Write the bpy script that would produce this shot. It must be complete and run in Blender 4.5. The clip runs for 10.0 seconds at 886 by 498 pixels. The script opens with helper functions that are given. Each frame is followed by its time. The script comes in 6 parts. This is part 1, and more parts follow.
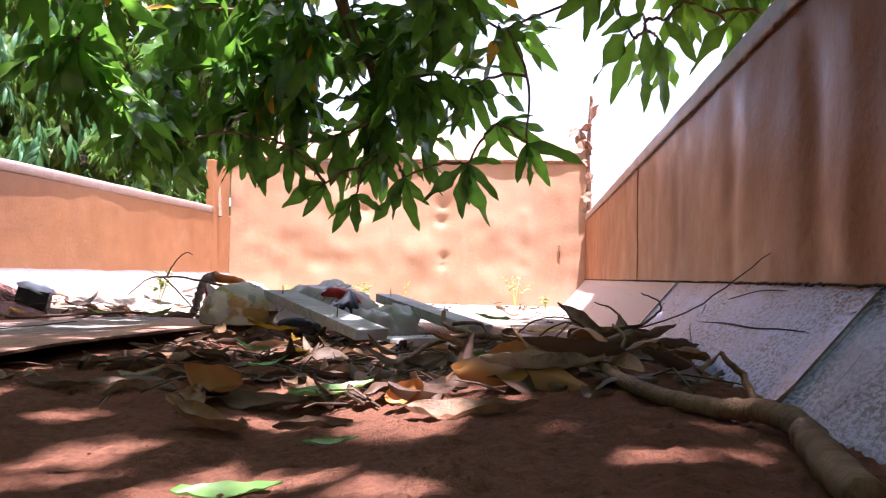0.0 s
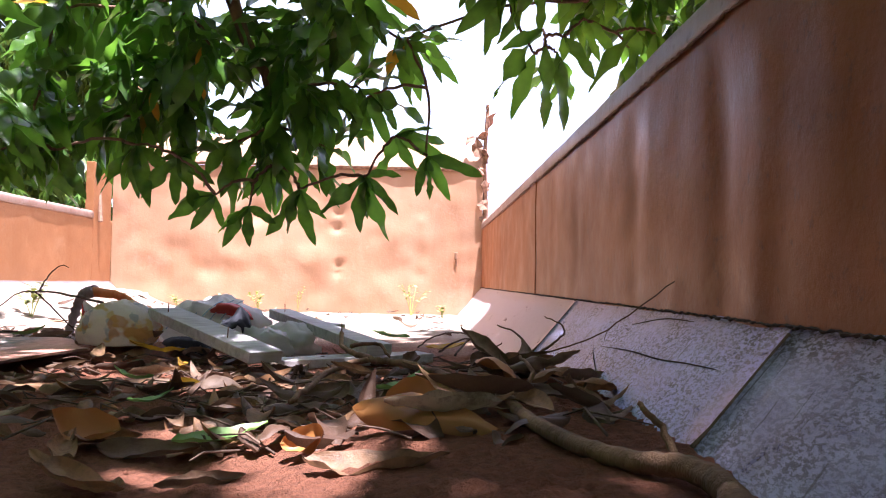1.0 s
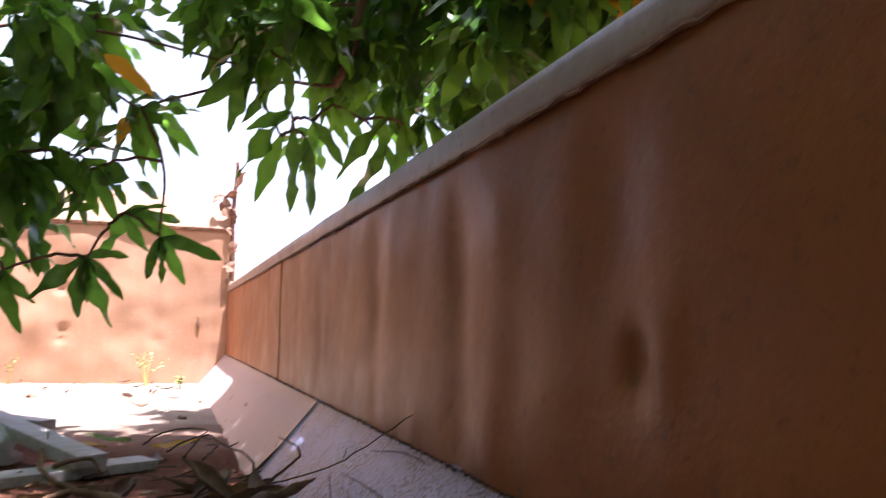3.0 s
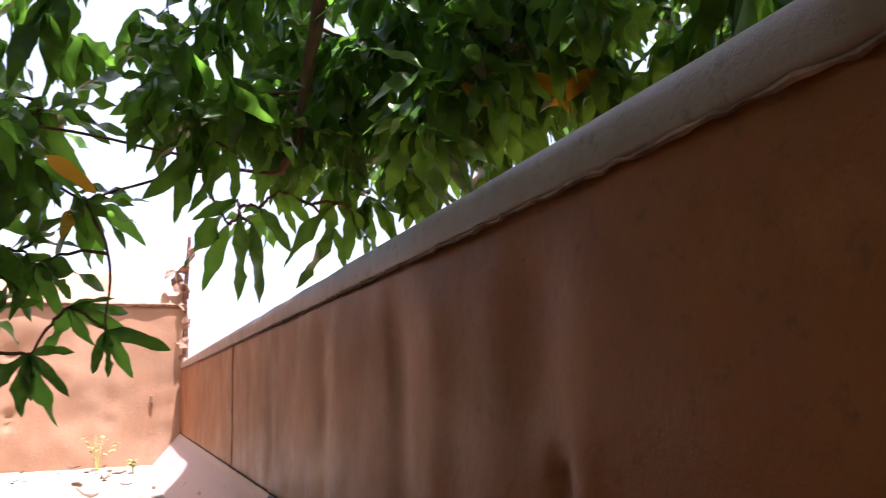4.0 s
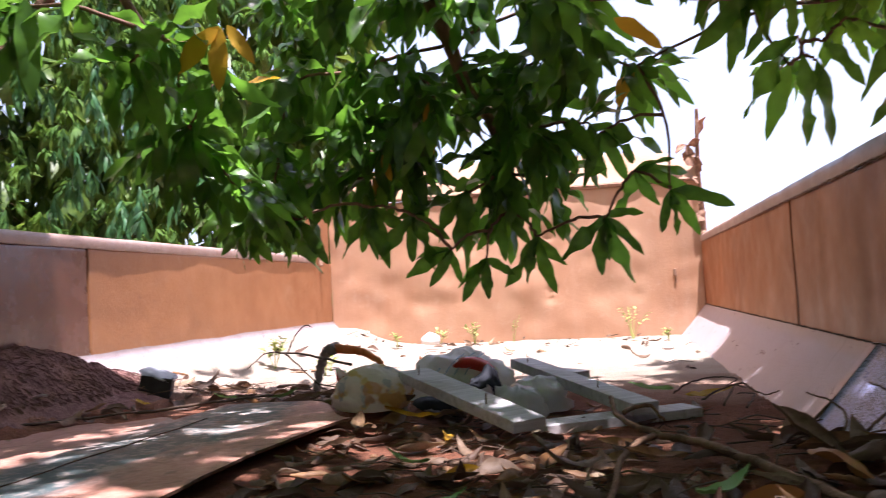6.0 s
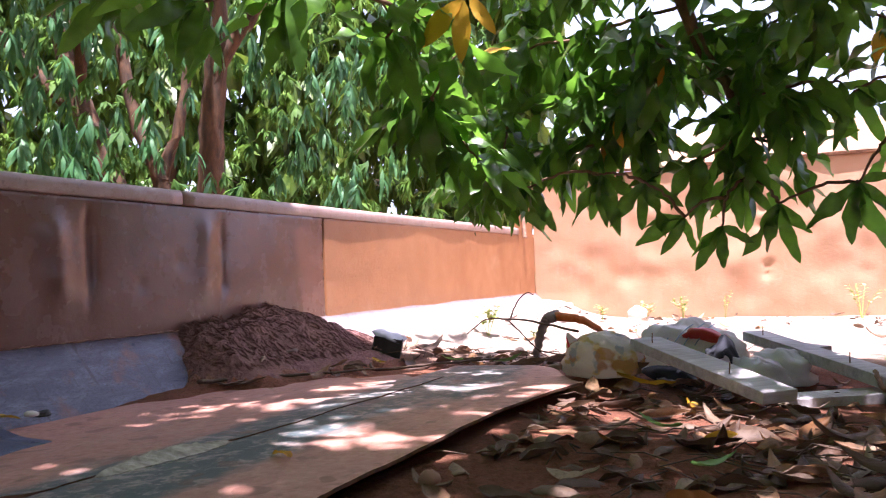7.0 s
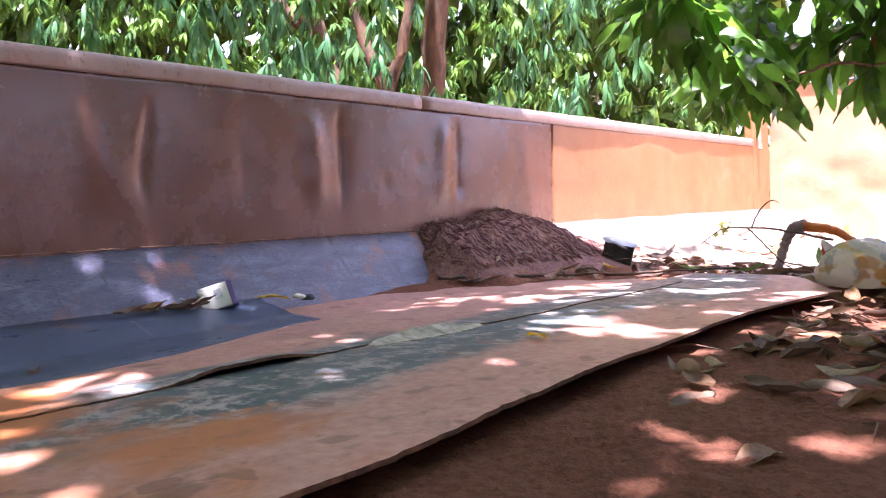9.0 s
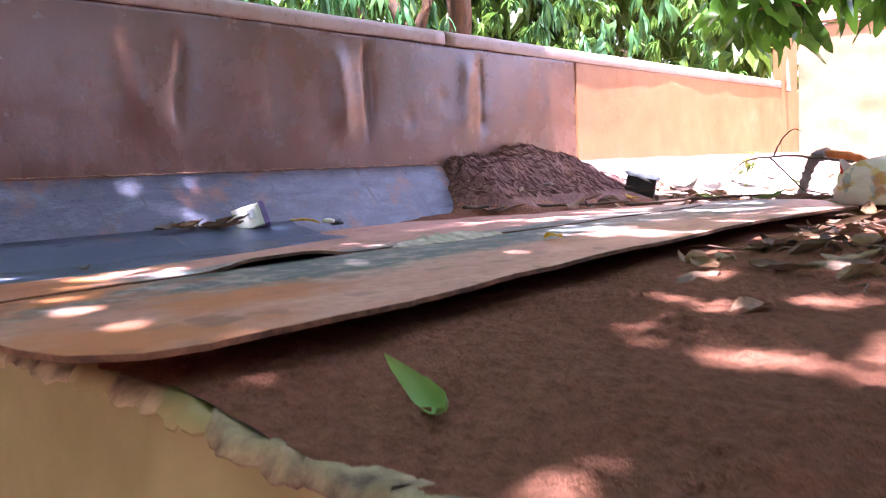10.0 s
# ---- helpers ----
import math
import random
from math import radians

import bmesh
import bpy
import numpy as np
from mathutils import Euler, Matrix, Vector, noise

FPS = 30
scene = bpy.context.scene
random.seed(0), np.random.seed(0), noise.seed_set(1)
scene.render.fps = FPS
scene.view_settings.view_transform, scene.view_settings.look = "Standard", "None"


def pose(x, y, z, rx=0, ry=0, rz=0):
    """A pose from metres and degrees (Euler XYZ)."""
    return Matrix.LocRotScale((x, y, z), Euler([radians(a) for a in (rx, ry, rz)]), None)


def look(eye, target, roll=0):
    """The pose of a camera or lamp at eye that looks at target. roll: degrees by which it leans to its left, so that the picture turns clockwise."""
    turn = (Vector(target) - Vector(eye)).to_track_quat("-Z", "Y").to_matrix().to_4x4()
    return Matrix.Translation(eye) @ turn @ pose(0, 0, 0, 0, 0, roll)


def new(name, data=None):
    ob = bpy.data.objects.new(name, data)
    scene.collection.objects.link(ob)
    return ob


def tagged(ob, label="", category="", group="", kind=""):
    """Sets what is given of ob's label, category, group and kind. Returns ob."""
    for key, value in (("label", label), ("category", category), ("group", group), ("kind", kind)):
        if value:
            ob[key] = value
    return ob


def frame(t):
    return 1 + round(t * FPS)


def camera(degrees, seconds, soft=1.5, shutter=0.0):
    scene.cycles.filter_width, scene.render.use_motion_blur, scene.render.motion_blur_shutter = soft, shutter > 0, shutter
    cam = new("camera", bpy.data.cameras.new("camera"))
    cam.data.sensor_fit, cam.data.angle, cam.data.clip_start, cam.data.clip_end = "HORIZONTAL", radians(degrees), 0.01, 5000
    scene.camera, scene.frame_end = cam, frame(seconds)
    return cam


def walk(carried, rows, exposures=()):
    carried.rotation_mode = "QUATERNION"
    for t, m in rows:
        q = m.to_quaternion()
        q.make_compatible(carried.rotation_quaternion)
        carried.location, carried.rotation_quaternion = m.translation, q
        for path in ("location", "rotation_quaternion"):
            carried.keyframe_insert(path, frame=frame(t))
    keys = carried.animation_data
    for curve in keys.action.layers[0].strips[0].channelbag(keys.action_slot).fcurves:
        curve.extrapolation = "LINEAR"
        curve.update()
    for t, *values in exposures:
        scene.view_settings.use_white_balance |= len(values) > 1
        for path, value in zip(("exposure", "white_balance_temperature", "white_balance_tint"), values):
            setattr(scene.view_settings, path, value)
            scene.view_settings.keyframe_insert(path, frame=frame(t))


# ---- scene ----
cam = camera(57.3, 10.0, soft=1.0, shutter=0.2)
PATH = [
    (0, (0.808, -0.037, 0.202), (0.594, 1.95, 0.27), 1.2),
    (0.5, (0.795, -0.008, 0.228), (0.741, 1.989, 0.304), 1.3),
    (1, (0.793, 0.018, 0.24), (0.838, 2.016, 0.318), 1.1),
    (1.5, (0.789, 0.055, 0.259), (0.896, 2.05, 0.331), 0.5),
    (2, (0.764, 0.08, 0.28), (0.924, 2.073, 0.344), 0.3),
    (2.5, (0.782, 0.099, 0.284), (1.117, 2.069, 0.353), 1.1),
    (3, (0.828, 0.088, 0.358), (1.458, 1.975, 0.561), 1.2),
    (3.2, (0.846, 0.09, 0.398), (1.585, 1.93, 0.659), 1.2),
    (3.75, (0.85, 0.065, 0.418), (1.645, 1.855, 0.775), -0.7),
    (4.3, (0.813, 0.045, 0.42), (1.341, 1.951, 0.716), -2.3),
    (4.5, (0.779, 0.069, 0.396), (1.189, 2.008, 0.664), -2.1),
    (5, (0.728, 0.08, 0.385), (0.867, 2.067, 0.569), -3.9),
    (5.5, (0.695, 0.101, 0.353), (0.579, 2.092, 0.504), -3.5),
    (6, (0.64, 0.112, 0.352), (0.23, 2.067, 0.457), -3.0),
    (6.2, (0.591, 0.079, 0.361), (0.068, 2.007, 0.465), -4.2),
    (7.3, (0.515, 0.048, 0.316), (-0.401, 1.825, 0.357), -1.2),
    (7.5, (0.496, 0.058, 0.305), (-0.463, 1.814, 0.332), -1.4),
    (8, (0.486, 0.055, 0.295), (-0.574, 1.75, 0.265), -1.5),
    (8.5, (0.479, 0.034, 0.285), (-0.696, 1.651, 0.209), -1.4),
    (9, (0.47, 0.007, 0.282), (-0.805, 1.545, 0.169), -1.4),
    (9.5, (0.48, -0.015, 0.269), (-0.862, 1.459, 0.103), -1.8),
    (10, (0.528, -0.041, 0.188), (-0.801, 1.44, -0.009), -2.4),
]
EXPOSURES = [(0.0, 2.25, 5900, 28), (2.0, 2.25, 5900, 28), (4.5, 1.75, 6050, 25), (6.0, 1.7, 6050, 26), (7.5, 2.58, 5950, 36), (8.5, 2.92, 5900, 36), (10.0, 3.38, 5700, 35)]
walk(cam, [(t, look(eye, aim, roll)) for t, eye, aim, roll in PATH], EXPOSURES)

# ---- world, sun ----
SUN_EL = radians(80)
world = bpy.data.worlds.new("sky")
scene.world = world
world.use_nodes = True
wn = world.node_tree.nodes
sky = wn.new("ShaderNodeTexSky")
sky.sky_type = "NISHITA"
sky.sun_disc = False
sky.sun_elevation = SUN_EL
sky.sun_rotation = radians(150)
sky.air_density = 0.7
sky.dust_density = 2.5
sky.ozone_density = 0.4
wn["Background"].inputs[1].default_value = 0.15
haze = wn.new("ShaderNodeMix")
haze.data_type = "RGBA"
haze.inputs[0].default_value = 0.5
haze.inputs[7].default_value = (2.6, 2.65, 2.7, 1)
world.node_tree.links.new(sky.outputs[0], haze.inputs[6])
world.node_tree.links.new(haze.outputs[2], wn["Background"].inputs[0])
sun = new("sun", bpy.data.lights.new("sun", "SUN"))
sun.data.energy = 5.0
sun.data.angle = radians(0.53)
sun.data.color = (1.0, 0.965, 0.88)
sun.matrix_world = look((1.0, -1.70, 9.80), (0, 0, 0))

RND = random.Random(7)


# ---- materials ----
class Mat:
    """A small node builder round one principled material."""

    def __init__(self, name, rough=0.6, metal=0.0, spec=0.5):
        self.m = bpy.data.materials.new(name)
        self.m.use_nodes = True
        self.t = self.m.node_tree
        self.b = self.t.nodes["Principled BSDF"]
        self.b.inputs["Roughness"].default_value = rough
        self.b.inputs["Metallic"].default_value = metal
        self.b.inputs["Specular IOR Level"].default_value = spec
        self.co = self.t.nodes.new("ShaderNodeTexCoord").outputs["Object"]

    def node(self, kind):
        return self.t.nodes.new(kind)

    def link(self, a, b):
        self.t.links.new(a, b)

    def world_pos(self):
        self.co = self.node("ShaderNodeNewGeometry").outputs["Position"]
        return self

    def stretch(self, s):
        n = self.node("ShaderNodeMapping")
        n.inputs["Scale"].default_value = s
        self.link(self.co, n.inputs["Vector"])
        return n.outputs[0]

    def noise(self, scale, detail=4.0, rough=0.6, vec=None, distort=0.0):
        n = self.node("ShaderNodeTexNoise")
        n.inputs["Scale"].default_value = scale
        n.inputs["Detail"].default_value = detail
        n.inputs["Roughness"].default_value = rough
        n.inputs["Distortion"].default_value = distort
        self.link(vec if vec is not None else self.co, n.inputs["Vector"])
        return n.outputs[0]

    def ramp(self, fac, stops):
        n = self.node("ShaderNodeValToRGB")
        e = n.color_ramp.elements
        while len(e) < len(stops):
            e.new(0.5)
        for i, (p, c) in enumerate(stops):
            e[i].position = p
            e[i].color = (*c, 1) if isinstance(c, tuple) else (c, c, c, 1)
        self.link(fac, n.inputs[0])
        return n.outputs[0]

    def mix(self, fac, a, b, mode="MIX"):
        n = self.node("ShaderNodeMix")
        n.data_type = "RGBA"
        n.blend_type = mode
        for s, v in ((n.inputs[0], fac), (n.inputs[6], a), (n.inputs[7], b)):
            if isinstance(v, tuple):
                s.default_value = (*v, 1)
            elif isinstance(v, (int, float)):
                s.default_value = v
            else:
                self.link(v, s)
        return n.outputs[2]

    def color(self, c):
        if isinstance(c, tuple):
            self.b.inputs["Base Color"].default_value = (*c, 1)
        else:
            self.link(c, self.b.inputs["Base Color"])
        return self

    def roughness(self, r):
        self.link(r, self.b.inputs["Roughness"])
        return self

    def bump(self, h, strength=0.3, dist=0.01):
        n = self.node("ShaderNodeBump")
        n.inputs["Strength"].default_value = strength
        n.inputs["Distance"].default_value = dist
        self.link(h, n.inputs["Height"])
        self.link(n.outputs[0], self.b.inputs["Normal"])
        return self

    def random(self):
        return self.node("ShaderNodeObjectInfo").outputs["Random"]

    def island(self):
        return self.node("ShaderNodeNewGeometry").outputs["Random Per Island"]

    def translucent(self, c, amount):
        t = self.node("ShaderNodeBsdfTranslucent")
        if isinstance(c, tuple):
            t.inputs[0].default_value = (*c, 1)
        else:
            self.link(c, t.inputs[0])
        mx = self.node("ShaderNodeMixShader")
        mx.inputs[0].default_value = amount
        out = self.t.nodes["Material Output"]
        self.link(self.b.outputs[0], mx.inputs[1])
        self.link(t.outputs[0], mx.inputs[2])
        self.link(mx.outputs[0], out.inputs[0])
        return self


def wall_paint(name, a, b, dust, rough=(0.32, 0.55), gloss=0.5, speck=0.56, run=0.22, relief=0.42):
    k = Mat(name, spec=gloss).world_pos()
    big = k.noise(2.2, 5, 0.6)
    streak = k.noise(1.0, 4, 0.65, k.stretch((14, 14, 1.2)))
    fine = k.noise(55, 5, 0.7)
    c = k.mix(k.ramp(big, [(0.32, 0.0), (0.68, 1.0)]), a, b)
    c = k.mix(k.ramp(streak, [(0.45, 0.0), (0.75, run)]), c, dust)
    scuff = k.noise(7.0, 6, 0.75, None, 0.8)
    c = k.mix(k.ramp(scuff, [(0.56, 0.0), (0.72, 0.5)]), c, dust)
    c = k.mix(k.ramp(fine, [(speck, 0.0), (speck + 0.14, 0.55)]), c, (0.09, 0.045, 0.028))
    k.color(c)
    k.roughness(k.ramp(k.noise(9, 4, 0.6), [(0.3, rough[0]), (0.7, rough[1])]))
    k.bump(k.mix(0.6, k.noise(6.0, 5, 0.6), k.noise(58, 6, 0.7)), relief, 0.006)
    return k.m


# left wall: shade darkens the near paint's colour, sun brightens the far one's
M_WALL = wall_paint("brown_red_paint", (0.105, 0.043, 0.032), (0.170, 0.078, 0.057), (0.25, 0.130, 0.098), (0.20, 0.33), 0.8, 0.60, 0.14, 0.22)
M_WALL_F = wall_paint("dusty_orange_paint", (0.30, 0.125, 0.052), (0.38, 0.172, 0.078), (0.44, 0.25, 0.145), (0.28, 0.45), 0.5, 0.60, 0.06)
M_WALL_R = wall_paint("rusty_brown_paint", (0.215, 0.057, 0.012), (0.38, 0.120, 0.027), (0.43, 0.168, 0.054), (0.33, 0.50), 0.30, 0.57, 0.08, 0.30)
M_FRONT = wall_paint("dusty_peach_paint", (0.43, 0.222, 0.128), (0.50, 0.288, 0.185), (0.54, 0.368, 0.27), (0.5, 0.75), 0.4, 0.66)
M_RIM = wall_paint("dusty_rim_paint", (0.27, 0.165, 0.135), (0.36, 0.26, 0.225), (0.46, 0.40, 0.38), (0.30, 0.5))


def scraped(name, base, light, dirt, rust, worn=0.5, fleck=0.50, cover=0.85, smudge=0.56, size=3.1):
    k = Mat(name).world_pos()
    scr = k.noise(1.0, 6, 0.75, k.stretch((26, 9, 26)), 0.6)
    patch = k.noise(size, 5, 0.62)
    spots = k.noise(1.0, 6, 0.75, k.stretch((240, 110, 240)), 0.3)
    line = k.noise(1.0, 3, 0.5, k.stretch((3.0, 60, 9)), 1.2)
    c = k.mix(k.ramp(scr, [(worn - 0.1, 0.0), (worn + 0.12, 1.0)]), base, light)
    where = k.ramp(k.noise(8.0, 4, 0.6, k.stretch((1, 0.6, 1))), [(0.36, 0.3), (0.56, 1.0)])
    c = k.mix(k.mix(1.0, k.ramp(spots, [(fleck, 0.0), (fleck + 0.04, cover)]), where, "MULTIPLY"), c, dirt)
    c = k.mix(k.ramp(line, [(0.65, 0.0), (0.68, 0.7)]), c, dirt)
    c = k.mix(k.ramp(patch, [(smudge, 0.0), (smudge + 0.12, 0.85)]), c, rust)
    k.color(c)
    k.roughness(k.ramp(scr, [(0.3, 0.24), (0.7, 0.44)]))
    k.bump(k.mix(0.5, scr, spots), 0.6, 0.006)
    return k.m


M_SLOPE_R = scraped("scraped_grey_plate", (0.24, 0.275, 0.53), (0.41, 0.45, 0.75), (0.024, 0.023, 0.042), (0.20, 0.17, 0.27), 0.44, 0.495, 0.97, 0.60)
M_SLOPE_N = scraped("dull_blue_grey_plate", (0.25, 0.26, 0.44), (0.42, 0.43, 0.62), (0.045, 0.036, 0.045), (0.27, 0.15, 0.10), 0.50, 0.485, 0.95, 0.56, 5.0)
M_SLOPE_F = scraped("dusty_pink_plate", (0.36, 0.29, 0.30), (0.44, 0.37, 0.39), (0.24, 0.17, 0.15), (0.34, 0.25, 0.23), 0.5, 0.62, 0.5, 0.62)
M_SLOPE_L = scraped("worn_blue_plate", (0.060, 0.064, 0.115), (0.175, 0.175, 0.25), (0.035, 0.031, 0.038), (0.23, 0.085, 0.045), 0.56, 0.53, 0.75, 0.55, 6.5)
M_BLUE = scraped("dark_blue_plate", (0.030, 0.048, 0.092), (0.075, 0.098, 0.155), (0.20, 0.17, 0.16), (0.19, 0.085, 0.05), 0.56, 0.60, 0.6, 0.62, 7.0)


def sheet_metal():
    k = Mat("dusty_sheet").world_pos()
    sep = k.node("ShaderNodeSeparateXYZ")
    k.link(k.co, sep.inputs[0])
    patch = k.noise(4.2, 5, 0.65, k.stretch((1.5, 0.6, 1)))
    rust = k.noise(5.0, 4, 0.6)
    grain = k.noise(60, 6, 0.7)
    fleck = k.noise(26, 6, 0.78)

    def band(axis, mid, half, wob):
        n = k.node("ShaderNodeMath")
        n.operation = "MULTIPLY_ADD"
        k.link(patch, n.inputs[0])
        n.inputs[1].default_value = wob
        k.link(sep.outputs[axis], n.inputs[2])
        d = k.node("ShaderNodeMath")
        d.operation = "SUBTRACT"
        k.link(n.outputs[0], d.inputs[0])
        d.inputs[1].default_value = mid + wob * 0.5
        a = k.node("ShaderNodeMath")
        a.operation = "ABSOLUTE"
        k.link(d.outputs[0], a.inputs[0])
        m = k.node("ShaderNodeMapRange")
        k.link(a.outputs[0], m.inputs[0])
        m.inputs[1].default_value, m.inputs[2].default_value = half + 0.05, half - 0.02
        return m.outputs[0]

    c = k.mix(k.ramp(grain, [(0.35, 0.0), (0.7, 1.0)]), (0.36, 0.160, 0.118), (0.51, 0.285, 0.225))
    old = k.mix(k.ramp(fleck, [(0.49, 0.0), (0.58, 0.95)]), (0.060, 0.085, 0.090), (0.34, 0.28, 0.26))
    c = k.mix(band(0, -0.355, 0.115, 0.40), c, old)
    r = k.mix(band(1, 0.22, 0.26, 0.9), (0.0, 0.0, 0.0), k.ramp(rust, [(0.42, 0.0), (0.55, 1.0)]))
    c = k.mix(r, c, (0.40, 0.135, 0.045))
    c = k.mix(k.ramp(rust, [(0.64, 0.0), (0.72, 0.7)]), c, (0.30, 0.10, 0.045))
    stain = k.noise(11.0, 3, 0.5, k.stretch((1.0, 0.7, 1.0)))
    c = k.mix(k.ramp(stain, [(0.64, 0.0), (0.69, 0.6)]), c, (0.11, 0.05, 0.04))
    drop = k.noise(16.0, 2, 0.4)
    c = k.mix(k.ramp(drop, [(0.655, 0.0), (0.675, 0.55)]), c, (0.13, 0.045, 0.030))
    c = k.mix(k.ramp(k.noise(38, 5, 0.75, k.stretch((1, 0.5, 1))), [(0.56, 0.0), (0.66, 0.5)]), c, (0.13, 0.075, 0.06))
    k.color(c)
    k.roughness(k.ramp(patch, [(0.3, 0.58), (0.7, 0.36)]))
    k.bump(k.mix(0.5, grain, fleck), 0.35, 0.005)
    return k.m


M_SHEET = sheet_metal()


def soil():
    k = Mat("red_soil", 0.95, 0, 0.2).world_pos()
    big = k.noise(3.0, 5, 0.6)
    grain = k.noise(70, 6, 0.75)
    clod = k.noise(22, 5, 0.7)
    c = k.mix(k.ramp(big, [(0.3, 0.0), (0.7, 1.0)]), (0.265, 0.096, 0.055), (0.385, 0.165, 0.100))
    c = k.mix(k.ramp(grain, [(0.35, 0.6), (0.6, 0.0)]), c, (0.11, 0.045, 0.028))
    sep = k.node("ShaderNodeSeparateXYZ")
    k.link(k.co, sep.inputs[0])
    n = k.node("ShaderNodeMath")
    n.operation = "MULTIPLY_ADD"
    k.link(big, n.inputs[0])
    n.inputs[1].default_value = 1.2
    k.link(sep.outputs[1], n.inputs[2])
    by_wall = k.node("ShaderNodeMapRange")
    k.link(sep.outputs[0], by_wall.inputs[0])
    by_wall.inputs[1].default_value, by_wall.inputs[2].default_value, by_wall.inputs[4].default_value = -0.72, -0.98, 0.60
    total = k.node("ShaderNodeMath")
    k.link(n.outputs[0], total.inputs[0])
    k.link(by_wall.outputs[0], total.inputs[1])
    mp = k.node("ShaderNodeMapRange")
    k.link(total.outputs[0], mp.inputs[0])
    mp.inputs[1].default_value, mp.inputs[2].default_value = 2.9, 3.9
    c = k.mix(mp.outputs[0], c, k.mix(grain, (0.44, 0.35, 0.28), (0.58, 0.49, 0.41)))
    k.color(c)
    k.bump(k.mix(0.45, clod, grain), 1.0, 0.055)
    return k.m


M_SOIL = soil()


def moist_pile():
    k = Mat("moist_soil", 0.9, 0, 0.3).world_pos()
    g = k.noise(1.0, 6, 0.8, k.stretch((70, 70, 22)))
    c = k.mix(k.ramp(g, [(0.35, 0.0), (0.65, 1.0)]), (0.115, 0.051, 0.046), (0.285, 0.147, 0.132))
    k.color(k.mix(k.ramp(k.noise(6.0, 4, 0.6), [(0.50, 0.0), (0.64, 0.65)]), c, (0.30, 0.155, 0.115)))
    k.bump(g, 0.9, 0.012)
    return k.m


M_PILE = moist_pile()


def leaf_mat(name, dark, mid, glow, amount, rough=0.35, per_object=True, clumps=0.0):
    k = Mat(name, rough, 0, 0.12 if clumps else 0.45)
    r = k.random() if per_object else k.island()
    c = k.ramp(r, [(0.0, dark), (0.65, tuple(0.6 * a + 0.4 * b for a, b in zip(dark, mid))), (1.0, mid)])
    v = k.noise(18, 3, 0.5)
    if clumps:
        c = k.mix(k.ramp(k.noise(clumps, 3, 0.6), [(0.42, 0.0), (0.66, 0.7)]), c, glow)
    c = k.mix(k.ramp(v, [(0.4, 0.0), (0.75, 0.35)]), c, glow)
    k.color(c)
    k.translucent(k.mix(0.5, c, glow), amount)
    mx = k.t.nodes["Material Output"].inputs[0].links[0].from_node
    k.link(k.ramp(r, [(0.0, 0.35 * amount), (0.55, 0.7 * amount), (1.0, 1.3 * amount)]), mx.inputs[0])
    return k.m


M_LEAF = leaf_mat("mango_leaf", (0.024, 0.060, 0.016), (0.085, 0.200, 0.032), (0.26, 0.60, 0.045), 0.49, 0.30)
M_CROWN = leaf_mat("mango_crown_leaf", (0.024, 0.060, 0.016), (0.085, 0.200, 0.032), (0.26, 0.60, 0.045), 0.49, 0.30, False)
M_FARLEAF = leaf_mat("far_mango_leaf", (0.016, 0.056, 0.018), (0.055, 0.152, 0.042), (0.17, 0.31, 0.04), 0.45, 0.6, False, 0.7)
M_WOOD = leaf_mat("distant_leaf", (0.032, 0.078, 0.014), (0.11, 0.19, 0.03), (0.27, 0.38, 0.05), 0.48, 0.4, False)
M_YELLOW = leaf_mat("yellow_leaf", (0.50, 0.30, 0.02), (0.60, 0.26, 0.02), (0.80, 0.48, 0.03), 0.6, 0.45)
M_FRESH = leaf_mat("fallen_green_leaf", (0.13, 0.28, 0.07), (0.20, 0.36, 0.10), (0.34, 0.46, 0.10), 0.3, 0.4)
M_ORANGE = leaf_mat("curled_orange_leaf", (0.42, 0.17, 0.045), (0.46, 0.23, 0.08), (0.30, 0.11, 0.03), 0.35, 0.5)


def dead_leaf_mat(name, single):
    k = Mat(name, 0.55)
    c = k.ramp(k.random() if single else k.island(), [(0.0, (0.075, 0.036, 0.022)), (0.35, (0.135, 0.072, 0.042)), (0.6, (0.205, 0.130, 0.082)), (0.85, (0.33, 0.15, 0.055)), (1.0, (0.33, 0.25, 0.16))])
    c = k.mix(k.ramp(k.noise(30, 5, 0.7), [(0.45, 0.0), (0.66, 0.75)]), c, (0.085, 0.045, 0.028))
    k.color(c)
    k.bump(k.noise(70, 5, 0.7), 0.7, 0.003)
    k.translucent(c, 0.25)
    return k.m


M_DEAD = dead_leaf_mat("dead_leaf", True)
M_LITTER = dead_leaf_mat("dead_leaf_litter", False)


def bark(name, a, b):
    k = Mat(name, 0.85)
    g = k.noise(1.0, 6, 0.7, k.stretch((18, 18, 5)))
    k.color(k.mix(k.ramp(g, [(0.35, 0.0), (0.65, 1.0)]), a, b))
    k.bump(g, 0.7, 0.02)
    return k.m


M_BARK = bark("mango_bark", (0.10, 0.05, 0.032), (0.26, 0.14, 0.09))
M_REDBARK = bark("red_dusted_bark", (0.026, 0.012, 0.005), (0.105, 0.046, 0.016))
M_TWIG = bark("dry_twig", (0.075, 0.045, 0.032), (0.16, 0.10, 0.07))
M_STICK = bark("weathered_stick", (0.10, 0.052, 0.028), (0.27, 0.150, 0.085))


